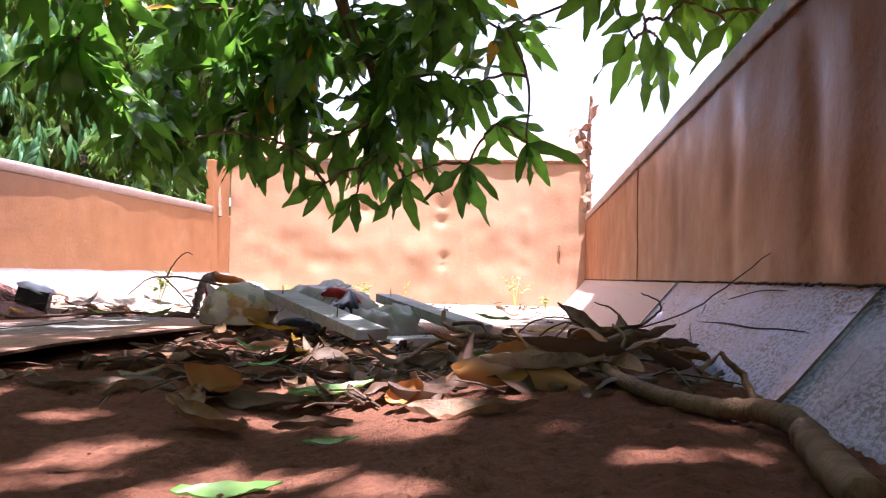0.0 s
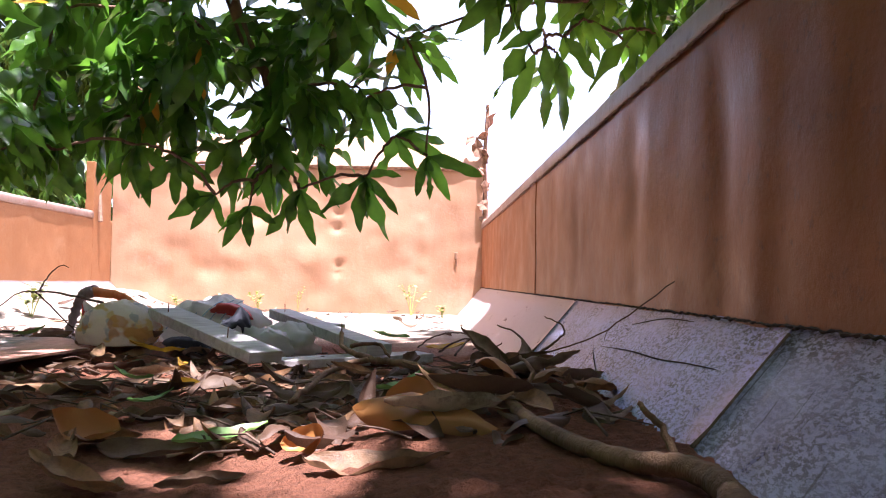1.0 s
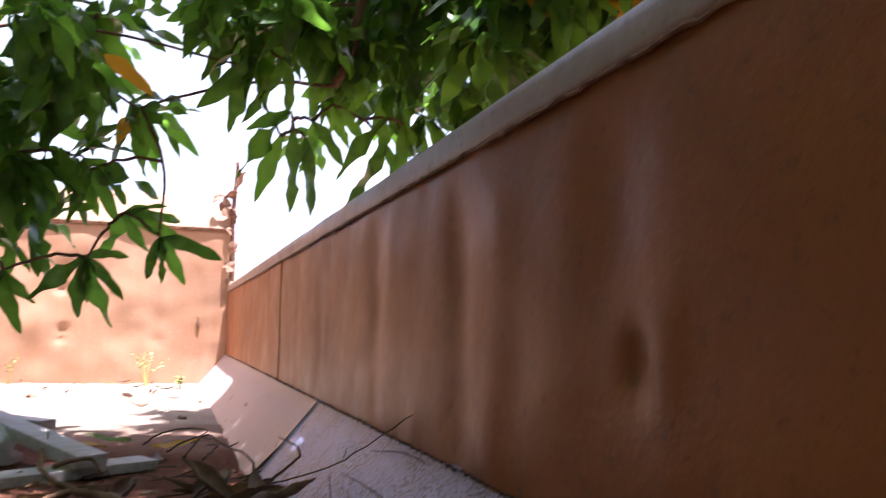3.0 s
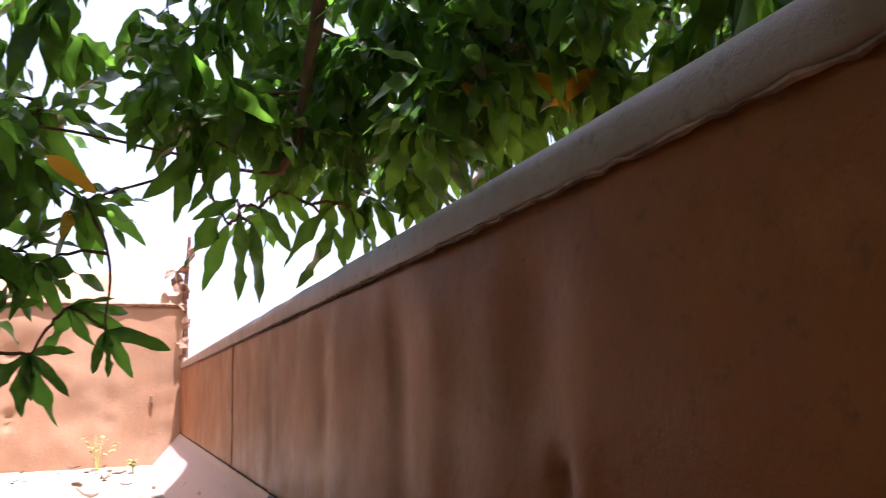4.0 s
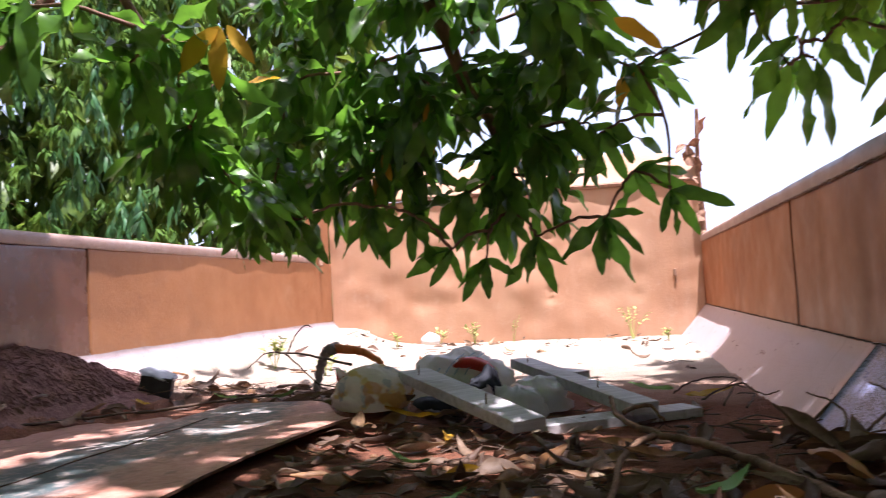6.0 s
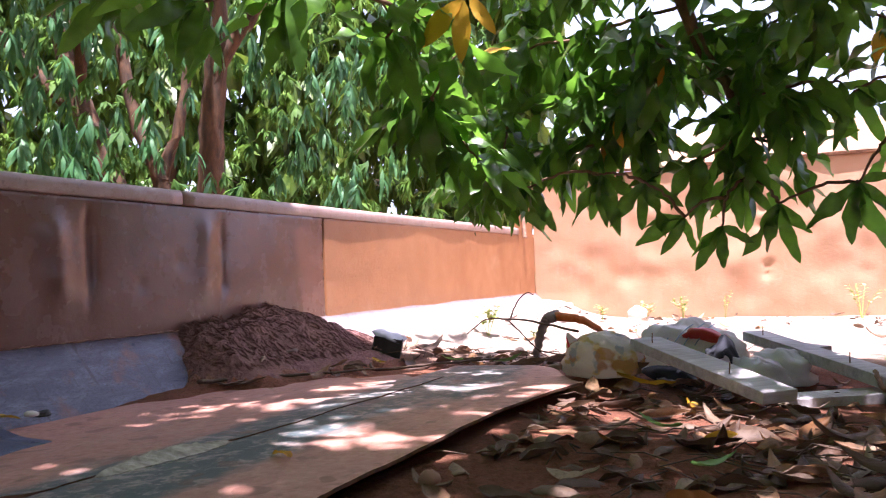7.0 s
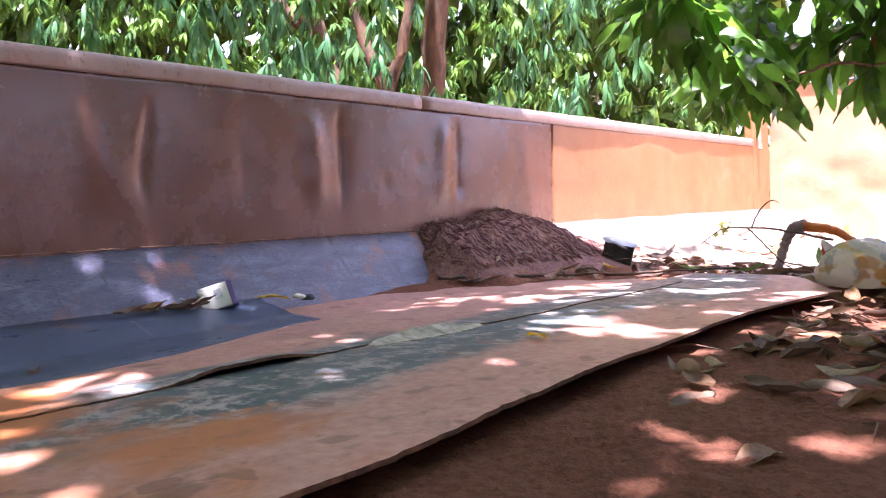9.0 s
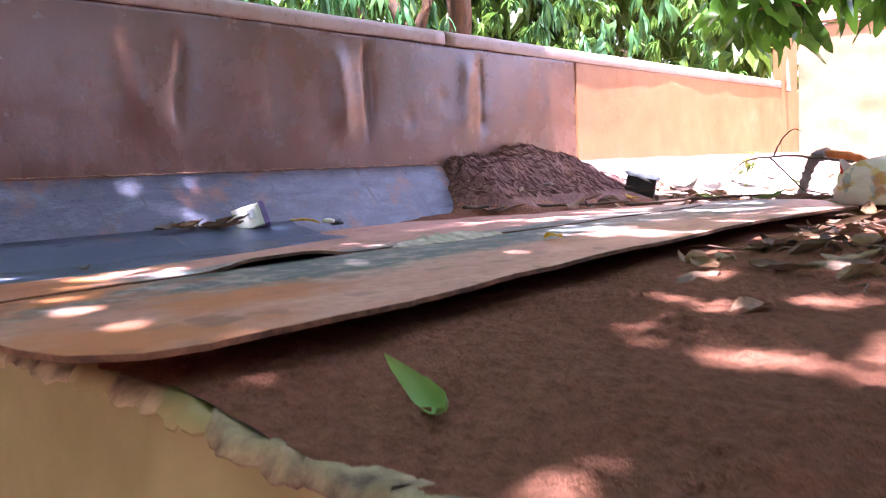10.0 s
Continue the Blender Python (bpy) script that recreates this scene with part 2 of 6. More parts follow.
def timber():
    k = Mat("weathered_timber", 0.75)
    g = k.noise(1.0, 6, 0.7, k.stretch((3, 60, 60)), 0.4)
    s = k.noise(5, 4, 0.6)
    c = k.mix(k.ramp(g, [(0.35, 0.0), (0.65, 1.0)]), (0.38, 0.36, 0.37), (0.60, 0.58, 0.60))
    c = k.mix(k.ramp(s, [(0.55, 0.0), (0.72, 0.6)]), c, (0.20, 0.15, 0.12))
    k.color(c)
    k.bump(g, 0.5, 0.004)
    return k.m


M_TIMBER = timber()


def plain(name, c1, c2, rough=0.6, metal=0.0, scale=20, bump=0.2):
    k = Mat(name, rough, metal)
    g = k.noise(scale, 5, 0.6)
    k.color(k.mix(k.ramp(g, [(0.35, 0.0), (0.65, 1.0)]), c1, c2))
    k.bump(g, bump, 0.004)
    return k.m


M_RUST = plain("flaked_rust", (0.15, 0.070, 0.045), (0.36, 0.21, 0.14), 0.85, 0, 30, 0.6)
M_DARK = plain("dark_joint", (0.02, 0.012, 0.01), (0.05, 0.025, 0.018), 0.9)
M_YELLOWPAINT = plain("old_yellow_paint", (0.22, 0.18, 0.075), (0.30, 0.25, 0.12), 0.55, 0, 7, 0.2)
M_CLOTH = plain("black_cloth", (0.012, 0.014, 0.022), (0.03, 0.032, 0.045), 0.9)
M_BLACKCARD = plain("black_card", (0.015, 0.015, 0.018), (0.04, 0.04, 0.045), 0.6)
M_GREYCARD = plain("grey_card", (0.30, 0.31, 0.36), (0.46, 0.47, 0.52), 0.5)
M_WHITECARD = plain("white_card", (0.62, 0.60, 0.58), (0.75, 0.73, 0.70), 0.6)
M_PURPLE = plain("purple_print", (0.16, 0.10, 0.30), (0.22, 0.15, 0.38), 0.5)
M_RED = plain("red_print", (0.55, 0.03, 0.025), (0.62, 0.06, 0.04), 0.4)
M_BLUEPRINT = plain("pale_blue_print", (0.25, 0.38, 0.50), (0.32, 0.44, 0.55), 0.4)
M_GROUND = plain("outside_earth", (0.22, 0.11, 0.065), (0.34, 0.20, 0.13), 0.95, 0, 1.5, 0.4)
M_WEED = plain("pale_weed_leaf", (0.26, 0.34, 0.08), (0.42, 0.46, 0.14), 0.6)


def film(name, c, rough, alpha_mix):
    k = Mat(name, rough)
    g = k.noise(16, 5, 0.65)
    k.color(k.mix(k.ramp(g, [(0.4, 0.0), (0.7, 0.4)]), c, (0.45, 0.38, 0.33)))
    k.bump(k.noise(28, 5, 0.7), 0.6, 0.006)
    k.translucent(c, alpha_mix)
    return k.m


M_BAGWHITE = film("white_plastic", (0.85, 0.84, 0.83), 0.25, 0.4)
M_CLEAR = film("clear_plastic", (0.74, 0.73, 0.73), 0.12, 0.45)


def printed_bag():
    k = Mat("printed_plastic", 0.25)
    a = k.noise(19.0, 2, 0.4)
    b = k.noise(27.0, 2, 0.4)
    c = k.mix(k.ramp(a, [(0.56, 0.0), (0.61, 0.75)]), (0.86, 0.82, 0.74), (0.72, 0.55, 0.13))
    c = k.mix(k.ramp(b, [(0.60, 0.0), (0.64, 0.6)]), c, (0.30, 0.40, 0.46))
    c = k.mix(k.ramp(k.noise(15, 2, 0.5), [(0.58, 0.0), (0.62, 0.7)]), c, (0.60, 0.28, 0.08))
    k.color(c)
    k.bump(k.noise(16, 4, 0.65, None, 1.0), 1.0, 0.012)
    k.translucent(c, 0.5)
    return k.m


M_BAGPRINT = printed_bag()


# ---- builders ----
def mesh_of(name, bm, mat, smooth=False):
    me = bpy.data.meshes.new(name)
    bm.to_mesh(me)
    bm.free()
    for m in mat if isinstance(mat, (list, tuple)) else [mat]:
        me.materials.append(m)
    if smooth:
        me.shade_smooth()
    return me


def raw_mesh(name, verts, faces, mat, smooth=False):
    me = bpy.data.meshes.new(name)
    me.from_pydata(verts, [], faces)
    for m in mat if isinstance(mat, (list, tuple)) else [mat]:
        me.materials.append(m)
    if smooth:
        me.shade_smooth()
    return me


def empty(name, m=None):
    ob = new(name)
    if m is not None:
        ob.matrix_world = m
    return ob


def part(name, bm, mat, parent, label="", smooth=False, at=None):
    me = bm if isinstance(bm, bpy.types.Mesh) else mesh_of(name, bm, mat, smooth)
    ob = new(name, me)
    ob.parent = parent
    if at is not None:
        ob.matrix_local = at
    return tagged(ob, label)


def box_bm(sx, sy, sz, bevel=0.0, bm=None, m=None):
    bm = bm or bmesh.new()
    r = bmesh.ops.create_cube(bm, size=1.0, matrix=(m or Matrix()) @ Matrix.Diagonal((sx, sy, sz, 1)))
    if bevel:
        edges = {e for v in r["verts"] for e in v.link_edges}
        bmesh.ops.bevel(bm, geom=list(edges), offset=bevel, segments=2, affect="EDGES", profile=0.6)
    return bm


def tube(points, radii, sides=8, cap=True):
    """Vertices and faces of a tapered tube along points."""
    pts = [Vector(p) for p in points]
    verts, faces = [], []
    ref = Vector((0.31, 0.17, 0.93)).normalized()
    for i, p in enumerate(pts):
        d = (pts[min(i + 1, len(pts) - 1)] - pts[max(i - 1, 0)]).normalized()
        u = d.cross(ref)
        if u.length < 1e-3:
            u = d.cross(Vector((1, 0, 0)))
        u.normalize()
        w = d.cross(u)
        for s in range(sides):
            a = 2 * math.pi * s / sides
            verts.append(p + (u * math.cos(a) + w * math.sin(a)) * radii[i])
    for i in range(len(pts) - 1):
        for s in range(sides):
            a, b = i * sides + s, i * sides + (s + 1) % sides
            faces.append((a, b, b + sides, a + sides))
    if cap:
        faces.append(tuple(range(sides - 1, -1, -1)))
        n = (len(pts) - 1) * sides
        faces.append(tuple(range(n, n + sides)))
    return verts, faces


def smooth_path(points, steps=5, wobble=0.0, rnd=RND):
    """Points along a curve through the given ones."""
    pts = [Vector(p) for p in points]
    out = []
    for i in range(len(pts) - 1):
        p0, p1, p2, p3 = pts[max(i - 1, 0)], pts[i], pts[i + 1], pts[min(i + 2, len(pts) - 1)]
        for s in range(steps):
            t = s / steps
            q = 0.5 * ((2 * p1) + (p2 - p0) * t + (2 * p0 - 5 * p1 + 4 * p2 - p3) * t * t + (3 * p1 - p0 - 3 * p2 + p3) * t ** 3)
            out.append(q + Vector((rnd.uniform(-1, 1), rnd.uniform(-1, 1), rnd.uniform(-1, 1))) * wobble)
    out.append(pts[-1])
    return out


def stem(points, r0, r1, sides=8, steps=5, wobble=0.0):
    pts = smooth_path(points, steps, wobble)
    n = len(pts) - 1
    return tube(pts, [r0 + (r1 - r0) * i / n for i in range(n + 1)], sides)


def sm(x):
    x = min(max(x, 0.0), 1.0)
    return x * x * (3 - 2 * x)


def nz(x, y, z=0.0, s=1.0):
    return noise.noise(Vector((x * s, y * s, z * s)))


def frame_of(base, way, up):
    """A pose at base whose y runs along way and whose z is nearest to up."""
    y = Vector(way).normalized()
    x = y.cross(Vector(up))
    if x.length < 1e-4:
        x = y.cross(Vector((1, 0.2, 0)))
    x.normalize()
    z = x.cross(y)
    m = Matrix((x, y, z)).transposed().to_4x4()
    m.translation = base
    return m


def leaf_shape(length, width, fold=0.25, droop=0.2, curl=0.0, rows=6, wave=0.0, twist=0.0, seed=1):
    """A lance-shaped leaf along +y: vertices and faces."""
    r = random.Random(seed)
    verts, faces = [], []
    for i in range(rows + 1):
        t = i / rows
        w = 0.5 * width * (math.sin(math.pi * min(t ** 0.88, 1.0)) ** 0.74 if 0 < t < 1 else 0.0) + (0.0022 if t == 0 else 0.0008)
        w *= 1 + 0.13 * wave * math.sin(t * 19 + seed * 1.3) * (0 < t < 1)
        a = droop * t
        y = length * (math.sin(a) / droop if droop else t)
        z = -length * ((1 - math.cos(a)) / droop if droop else 0)
        tw = twist * t
        for s in (-1, 0, 1):
            dx = s * w
            dz = abs(s) * w * fold + (wave * w * math.sin(t * 11 + s * 1.7 + r.random()) if s else 0)
            if curl and s:
                ang = curl
                dx, dz = s * w * math.sin(ang) / ang, w * (1 - math.cos(ang)) / ang
            verts.append((dx * math.cos(tw) - dz * math.sin(tw), y, z + dz * math.cos(tw) + dx * math.sin(tw)))
    for i in range(rows):
        for s in range(2):
            a = i * 3 + s
            faces.append((a, a + 1, a + 4, a + 3))
    return verts, faces


def dead_shape(length, width, arch, roll, twist, seed, rows=12, cols=6):
    """A dried leaf: rolled across, arched along, with a crinkled uneven blade."""
    r = random.Random(seed)
    verts, faces = [], []
    for i in range(rows + 1):
        t = i / rows
        w = 0.5 * width * (math.sin(math.pi * min(t ** 0.85, 1.0)) ** 0.75 if 0 < t < 1 else 0.03)
        w *= 1 + 0.08 * nz(t, seed, 0, 5)
        a = arch * (t - 0.35)
        y = length * (math.sin(a) / arch + 0.35)
        z = length * (1 - math.cos(a)) / arch
        rl = roll * (0.7 + 0.5 * nz(t, seed, 2, 2.5))
        tw = twist * (t - 0.4) + 0.25 * nz(t, seed, 4, 3)
        for j in range(cols + 1):
            s = 2 * j / cols - 1
            ang = s * rl + 1e-4
            dx = w * math.sin(ang) / rl
            dz = w * (1 - math.cos(ang)) / rl + 0.10 * width * nz(t * length / width, s, seed, 2.3) + 0.05 * width * nz(t, s, seed + 3, 7) - 0.03 * width * (j == cols // 2)
            verts.append((dx * math.cos(tw) - dz * math.sin(tw), y, z + dz * math.cos(tw) + dx * math.sin(tw)))
    for i in range(rows):
        for j in range(cols):
            a = i * (cols + 1) + j
            faces.append((a, a + 1, a + cols + 2, a + cols + 1))
    return verts, faces


def joined(name, pieces, mat, smooth=True):
    """One mesh from (verts, faces, pose) pieces."""
    vs, fs, n = [], [], 0
    for v, f, m in pieces:
        a = np.array(v, dtype=float)
        if m is not None:
            mm = np.array(m)
            a = a @ mm[:3, :3].T + mm[:3, 3]
        vs.append(a)
        fs.extend([tuple(i + n for i in q) for q in f])
        n += len(a)
    return raw_mesh(name, np.concatenate(vs).tolist(), fs, mat, smooth)


# ---- the bed: dimensions ----
HX, Y0, Y1 = 1.15, 0.268, 5.09      # half width, rear edge, front board
ZS, ZR, ZT = 0.20, 0.566, 0.611    # top of chamfer, underside and top of rim
FX = 0.985                         # foot of the chamfer
SEAM = 2.615


def dents_right(y, z):
    d = 0.0
    for y0, w, a in ((1.93, 0.05, 0.006), (1.42, 0.05, 0.007), (1.30, 0.05, -0.006), (0.99, 0.045, 0.012), (0.87, 0.04, -0.010), (0.64, 0.06, 0.012), (2.25, 0.06, 0.004)):
        k = a * math.exp(-(((y - y0 + 0.03 * nz(z, y0, 0, 5)) / w) ** 2))
        d += 1.15 * k * (0.55 + 0.45 * nz(y0, z, 3, 4)) * sm((ZR - z) / 0.08) * sm((z - ZS + 0.05) / 0.1)
    d += 0.011 * math.exp(-(((y - 0.615) / 0.022) ** 2 + ((z - 0.34) / 0.025) ** 2)) - 0.006 * math.exp(-(((y - 0.57) / 0.025) ** 2 + ((z - 0.35) / 0.03) ** 2))
    return d + 0.004 * nz(y, z, 1, 3.0) + 0.0018 * nz(y, z, 2, 11)


def dents_left(y, z):
    d = 0.0
    for y0, w, a in ((0.96, 0.030, 0.014), (0.87, 0.045, -0.012), (1.53, 0.022, 0.015), (1.44, 0.04, -0.014), (2.05, 0.022, 0.011), (1.97, 0.035, -0.011), (1.22, 0.06, 0.006)):
        q = y - y0 + 0.03 * nz(z, y0, 5, 5)
        k = a * (math.exp(-abs(q) / (0.55 * w)) if a > 0 else math.exp(-((q / w) ** 2)))
        d += 1.7 * k * (0.55 + 0.45 * nz(y0, z, 8, 4)) * sm((ZR - z) / 0.1) * sm((z - ZS - 0.05) / 0.12)
    for y0, z0, a in ((1.71, 0.34, 0.004), (1.86, 0.40, 0.003), (2.05, 0.33, 0.004)):
        d += a * math.exp(-((y - y0) ** 2 + (z - z0) ** 2) / 0.0004)
    return d + 0.004 * nz(y, z, 4, 3.0) + 0.0015 * nz(y, z, 6, 11)


def panel(y0, y1, z0, z1, side, dents, thick=0.022, step=0.008):
    """A dented wall plate in the plane x = side * HX, with thickness outwards."""
    ny, nzs = max(2, int((y1 - y0) / step)), max(2, int((z1 - z0) / 0.014))
    verts, faces = [], []
    for i in range(ny + 1):
        for j in range(nzs + 1):
            y, z = y0 + (y1 - y0) * i / ny, z0 + (z1 - z0) * j / nzs
            verts.append((side * (HX + dents(y, z)), y, z))
    m = len(verts)
    verts += [(side * (HX + thick + 0.02), y, z) for _, y, z in verts[:m]]
    for i in range(ny):
        for j in range(nzs):
            a = i * (nzs + 1) + j
            q = (a, a + nzs + 1, a + nzs + 2, a + 1)
            faces.append(q if side < 0 else q[::-1])
            faces.append(tuple(v + m for v in (q[::-1] if side < 0 else q)))
    ring = [i * (nzs + 1) for i in range(ny + 1)] + [ny * (nzs + 1) + j for j in range(1, nzs + 1)] + [i * (nzs + 1) + nzs for i in range(ny - 1, -1, -1)] + [j for j in range(nzs - 1, 0, -1)]
    for a, b in zip(ring, ring[1:] + ring[:1]):
        faces.append((a, b, b + m, a + m) if side > 0 else (b, a, a + m, b + m))
    return verts, faces


def rim_bar(y0, y1, side, dip=0.0):
    """A rounded channel along the top of a side wall."""
    prof = []
    x0, x1 = HX - 0.007, HX + 0.055
    for cx, cz, a0, r in ((x0 + 0.019, ZT - 0.019, 180, 0.019), (x1 - 0.016, ZT - 0.016, 90, 0.016), (x1 - 0.01, ZR + 0.01, 0, 0.01), (x0 + 0.006, ZR + 0.006, 270, 0.006)):
        for k in range(5):
            a = radians(a0 - 22.5 * k)
            prof.append((cx + r * math.cos(a), cz + r * math.sin(a)))
    n = max(2, int((y1 - y0) / 0.05))
    verts, faces, p = [], [], len(prof)
    for i in range(n + 1):
        y = y0 + (y1 - y0) * i / n
        wob = 0.002 * nz(y, side, 0, 4)
        for x, z in prof:
            verts.append((side * (x + wob), y, z + 0.002 * nz(y, 3 + side, 0, 6) - dip * sm((y - 4.3) / 0.6)))
    for i in range(n):
        for k in range(p):
            a, b = i * p + k, i * p + (k + 1) % p
            q = (a, b, b + p, a + p)
            faces.append(q if side < 0 else q[::-1])
    faces.append(tuple(range(p)) if side > 0 else tuple(range(p - 1, -1, -1)))
    e = tuple(range(n * p, n * p + p))
    faces.append(e[::-1] if side > 0 else e)
    return verts, faces


def chamfer(y0, y1, side, lift=0.0):
    """A sloping plate from the wall foot down to the floor."""
    n, k = max(2, int((y1 - y0) / 0.05)), 6
    verts, faces = [], []
    for i in range(n + 1):
        y = y0 + (y1 - y0) * i / n
        for j in range(k + 1):
            t = j / k
            x = HX + 0.004 + (FX - 0.03 - HX - 0.004) * t
            z = ZS + 0.004 - (ZS + 0.038) * t + lift
            w = 0.003 * nz(y, t, side, 3)
            verts.append((side * (x - 0.75 * w), y, z + 0.65 * w))
    m = len(verts)
    verts += [(x + side * 0.010, y, z - 0.009) for x, y, z in verts]
    for i in range(n):
        for j in range(k):
            a = i * (k + 1) + j
            q = (a, a + k + 1, a + k + 2, a + 1)
            faces.append(q[::-1] if side < 0 else q)
            faces.append(tuple(v + m for v in (q if side < 0 else q[::-1])))
    for i in range(n):
        for j in (0, k):
            a, b = i * (k + 1) + j, (i + 1) * (k + 1) + j
            faces.append((a, b, b + m, a + m) if (j == 0) == (side > 0) else (b, a, a + m, b + m))
    for i in (0, n):
        for j in range(k):
            a = i * (k + 1) + j
            faces.append((a, a + 1, a + 1 + m, a + m) if i else (a + 1, a, a + m, a + 1 + m))
    return verts, faces


def weld_bead(y0, y1, side, seed):
    """An uneven crust of weld and dirt where wall meets chamfer."""
    r = random.Random(seed)
    pts, rad = [], []
    n = int((y1 - y0) / 0.007)
    for i in range(n + 1):
        pts.append((side * (HX - 0.003 + r.uniform(-0.001, 0.001)), y0 + (y1 - y0) * i / n, ZS + 0.002 + r.uniform(-0.0015, 0.0015)))
        rad.append(r.uniform(0.0008, 0.0024))
    return tube(pts, rad, 6)


def add(parent, name, vf, mat, label="", smooth=False):
    return part(name, raw_mesh(name, vf[0], vf[1], mat, smooth), None, parent, label)


# ---- side walls ----
wall_right = tagged(empty("wall_right"), "brown-red painted steel side wall with dents and a rounded rim", "wall", kind="structure")
add(wall_right, "panel", panel(Y0, SEAM - 0.011, ZS - 0.02, ZR + 0.004, 1, dents_right), M_WALL_R, smooth=True)
add(wall_right, "panel", panel(SEAM + 0.011, Y1, ZS - 0.02, ZR + 0.004, 1, dents_right), M_WALL_R, smooth=True)
part("joint_filling", box_bm(0.030, 0.0215, ZR - ZS, m=pose(HX + 0.017, SEAM, (ZR + ZS) / 2)), M_DARK, wall_right, "dark dirt-filled joint")
add(wall_right, "rim", rim_bar(Y0, Y1 - 0.02, 1), M_RIM, "dusty rounded steel rim", True)
for a, b, lf, mt, lab in ((Y0, 0.7935, 0, M_SLOPE_N, "dull blue-grey sloping plate"), (0.7965, 1.8995, 0.001, M_SLOPE_R, "scraped speckled grey sloping plate"), (1.9045, Y1, 0, M_SLOPE_F, "smooth dusty pink-grey sloping plate")):
    add(wall_right, "chamfer_plate", chamfer(a, b, 1, lf), mt, lab, True)
for y in (0.795, 1.902):
    add(wall_right, "joint", tube([(HX - 0.002, y, ZS - 0.006), (1.07, y, ZS - 0.098), (FX - 0.02, y, -0.002)], [0.0040, 0.0032, 0.0044], 6), M_TWIG, "dirt-filled plate joint")
RB = random.Random(8)
# thin rusty tube under the rim that also draws the rim's shadow line
crust = [(HX - 0.005 + RB.uniform(-0.002, 0.002), Y0 + 0.012 * k, ZR - 0.001 + RB.uniform(-0.002, 0.001)) for k in range(int((Y1 - Y0 - 0.02) / 0.012))]
add(wall_right, "rust_seam", tube(crust, [RB.uniform(0.0012, 0.0032) for _ in crust], 5), M_RUST, "rusty crust and shadow line under the rim")
add(wall_right, "weld_bead", weld_bead(Y0, Y1, 1, 3), M_DARK, "rough dark weld crust")
# long dark scratches on the scraped plate: distance along the bed, share of the way down the slope
for line in ([(1.395, 0.297), (1.223, 0.266), (1.077, 0.259), (0.971, 0.238), (0.881, 0.228)], [(1.482, 0.254), (1.387, 0.36), (1.283, 0.444)], [(1.316, 0.123), (1.184, 0.057), (1.062, 0.049)],
             [(1.438, 0.175), (1.398, 0.258)]):
    pts = smooth_path([Vector((HX + 0.003 + (FX - 0.034 - HX) * t, y, ZS + 0.0045 - (ZS + 0.038) * t)) for y, t in line], 6)
    add(wall_right, "scratch", tube(pts, [0.0003 + 0.0008 * math.sin(math.pi * (i + 0.5) / len(pts)) for i in range(len(pts))], 5), M_DARK, "dark scratch in the paint")

wall_left = tagged(empty("wall_left"), "brown-red painted steel side wall with creased dents and a rim", "wall", kind="structure")
# near panel in the shaded tone, far panel in the sunlit one
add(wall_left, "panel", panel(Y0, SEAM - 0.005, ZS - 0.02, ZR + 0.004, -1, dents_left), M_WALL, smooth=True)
add(wall_left, "panel", panel(SEAM + 0.005, Y1, ZS - 0.02, ZR + 0.004, -1, dents_left), M_WALL_F, "orange-brown paint with its sunlit look put into the colour", smooth=True)
part("joint_backing", box_bm(0.01, 0.05, ZR - ZS, m=pose(-HX - 0.036, SEAM, (ZR + ZS) / 2)), M_DARK, wall_left, "dark open joint")
add(wall_left, "rim", rim_bar(Y0, 1.872, -1), M_RIM, "dusty rounded steel rim", True)
add(wall_left, "rim", rim_bar(1.878, 4.79, -1), M_RIM, "dusty rounded steel rim", True)
for a, b, mt, lab in ((Y0, 2.20, M_SLOPE_L, "worn blue sloping plate"), (2.212, Y1, M_SLOPE_F, "dusty pink-grey sloping plate")):
    add(wall_left, "chamfer_plate", chamfer(a, b, -1), mt, lab, True)
add(wall_left, "weld_bead", weld_bead(Y0, 1.87, -1, 4), M_RUST, "rough weld crust")

# ---- front board ----
FD = random.Random(21)
DIMPLES = [(FD.uniform(-0.9, 1.0), FD.uniform(0.15, 0.9), FD.uniform(0.03, 0.12), FD.uniform(-0.012, 0.011)) for _ in range(46)]
DIMPLES += [(0.26, 0.33, 0.022, 0.022), (0.255, 0.275, 0.018, 0.018), (0.24, 0.56, 0.03, 0.022), (0.25, 0.66, 0.035, 0.02), (-0.25, 0.62, 0.06, 0.03)]


def board_y(x, z):
    d = 0.012 * nz(x, z, 0, 2.2) + 0.004 * nz(x, z, 7, 9)
    for a, b, w, h in DIMPLES:
        q = ((x - a) ** 2 + (z - b) ** 2) / (w * w)
        if q < 6:
            d += h * math.exp(-q)
    return Y1 + d


def board(z0, z1, back=0.0, ragged=False, n=110):
    m = max(4, int((z1 - z0) / 0.02))
    verts, faces = [], []
    for i in range(n + 1):
        x = -HX + 2 * HX * i / n
        top = z1 + (0.03 * nz(x, 0, 4, 3) + 0.05 * nz(x, 2, 4, 9) - 0.10 * sm((x - 0.7) / 0.4) * (0.5 + nz(x, 5, 1, 14)) if ragged else 0.0)
        for j in range(m + 1):
            z = z0 + (top - z0) * j / m
            verts.append((x, board_y(x, z) + back * (z - z0) / (z1 - z0), z))
    k = len(verts)
    verts += [(x, y + 0.014, z) for x, y, z in verts]
    for i in range(n):
        for j in range(m):
            a = i * (m + 1) + j
            faces.append((a, a + m + 1, a + m + 2, a + 1))
            faces.append((a + k + 1, a + m + 2 + k, a + m + 1 + k, a + k))
        a, b = i * (m + 1) + m, (i + 1) * (m + 1) + m
        faces.append((a, b, b + k, a + k))
    return verts, faces


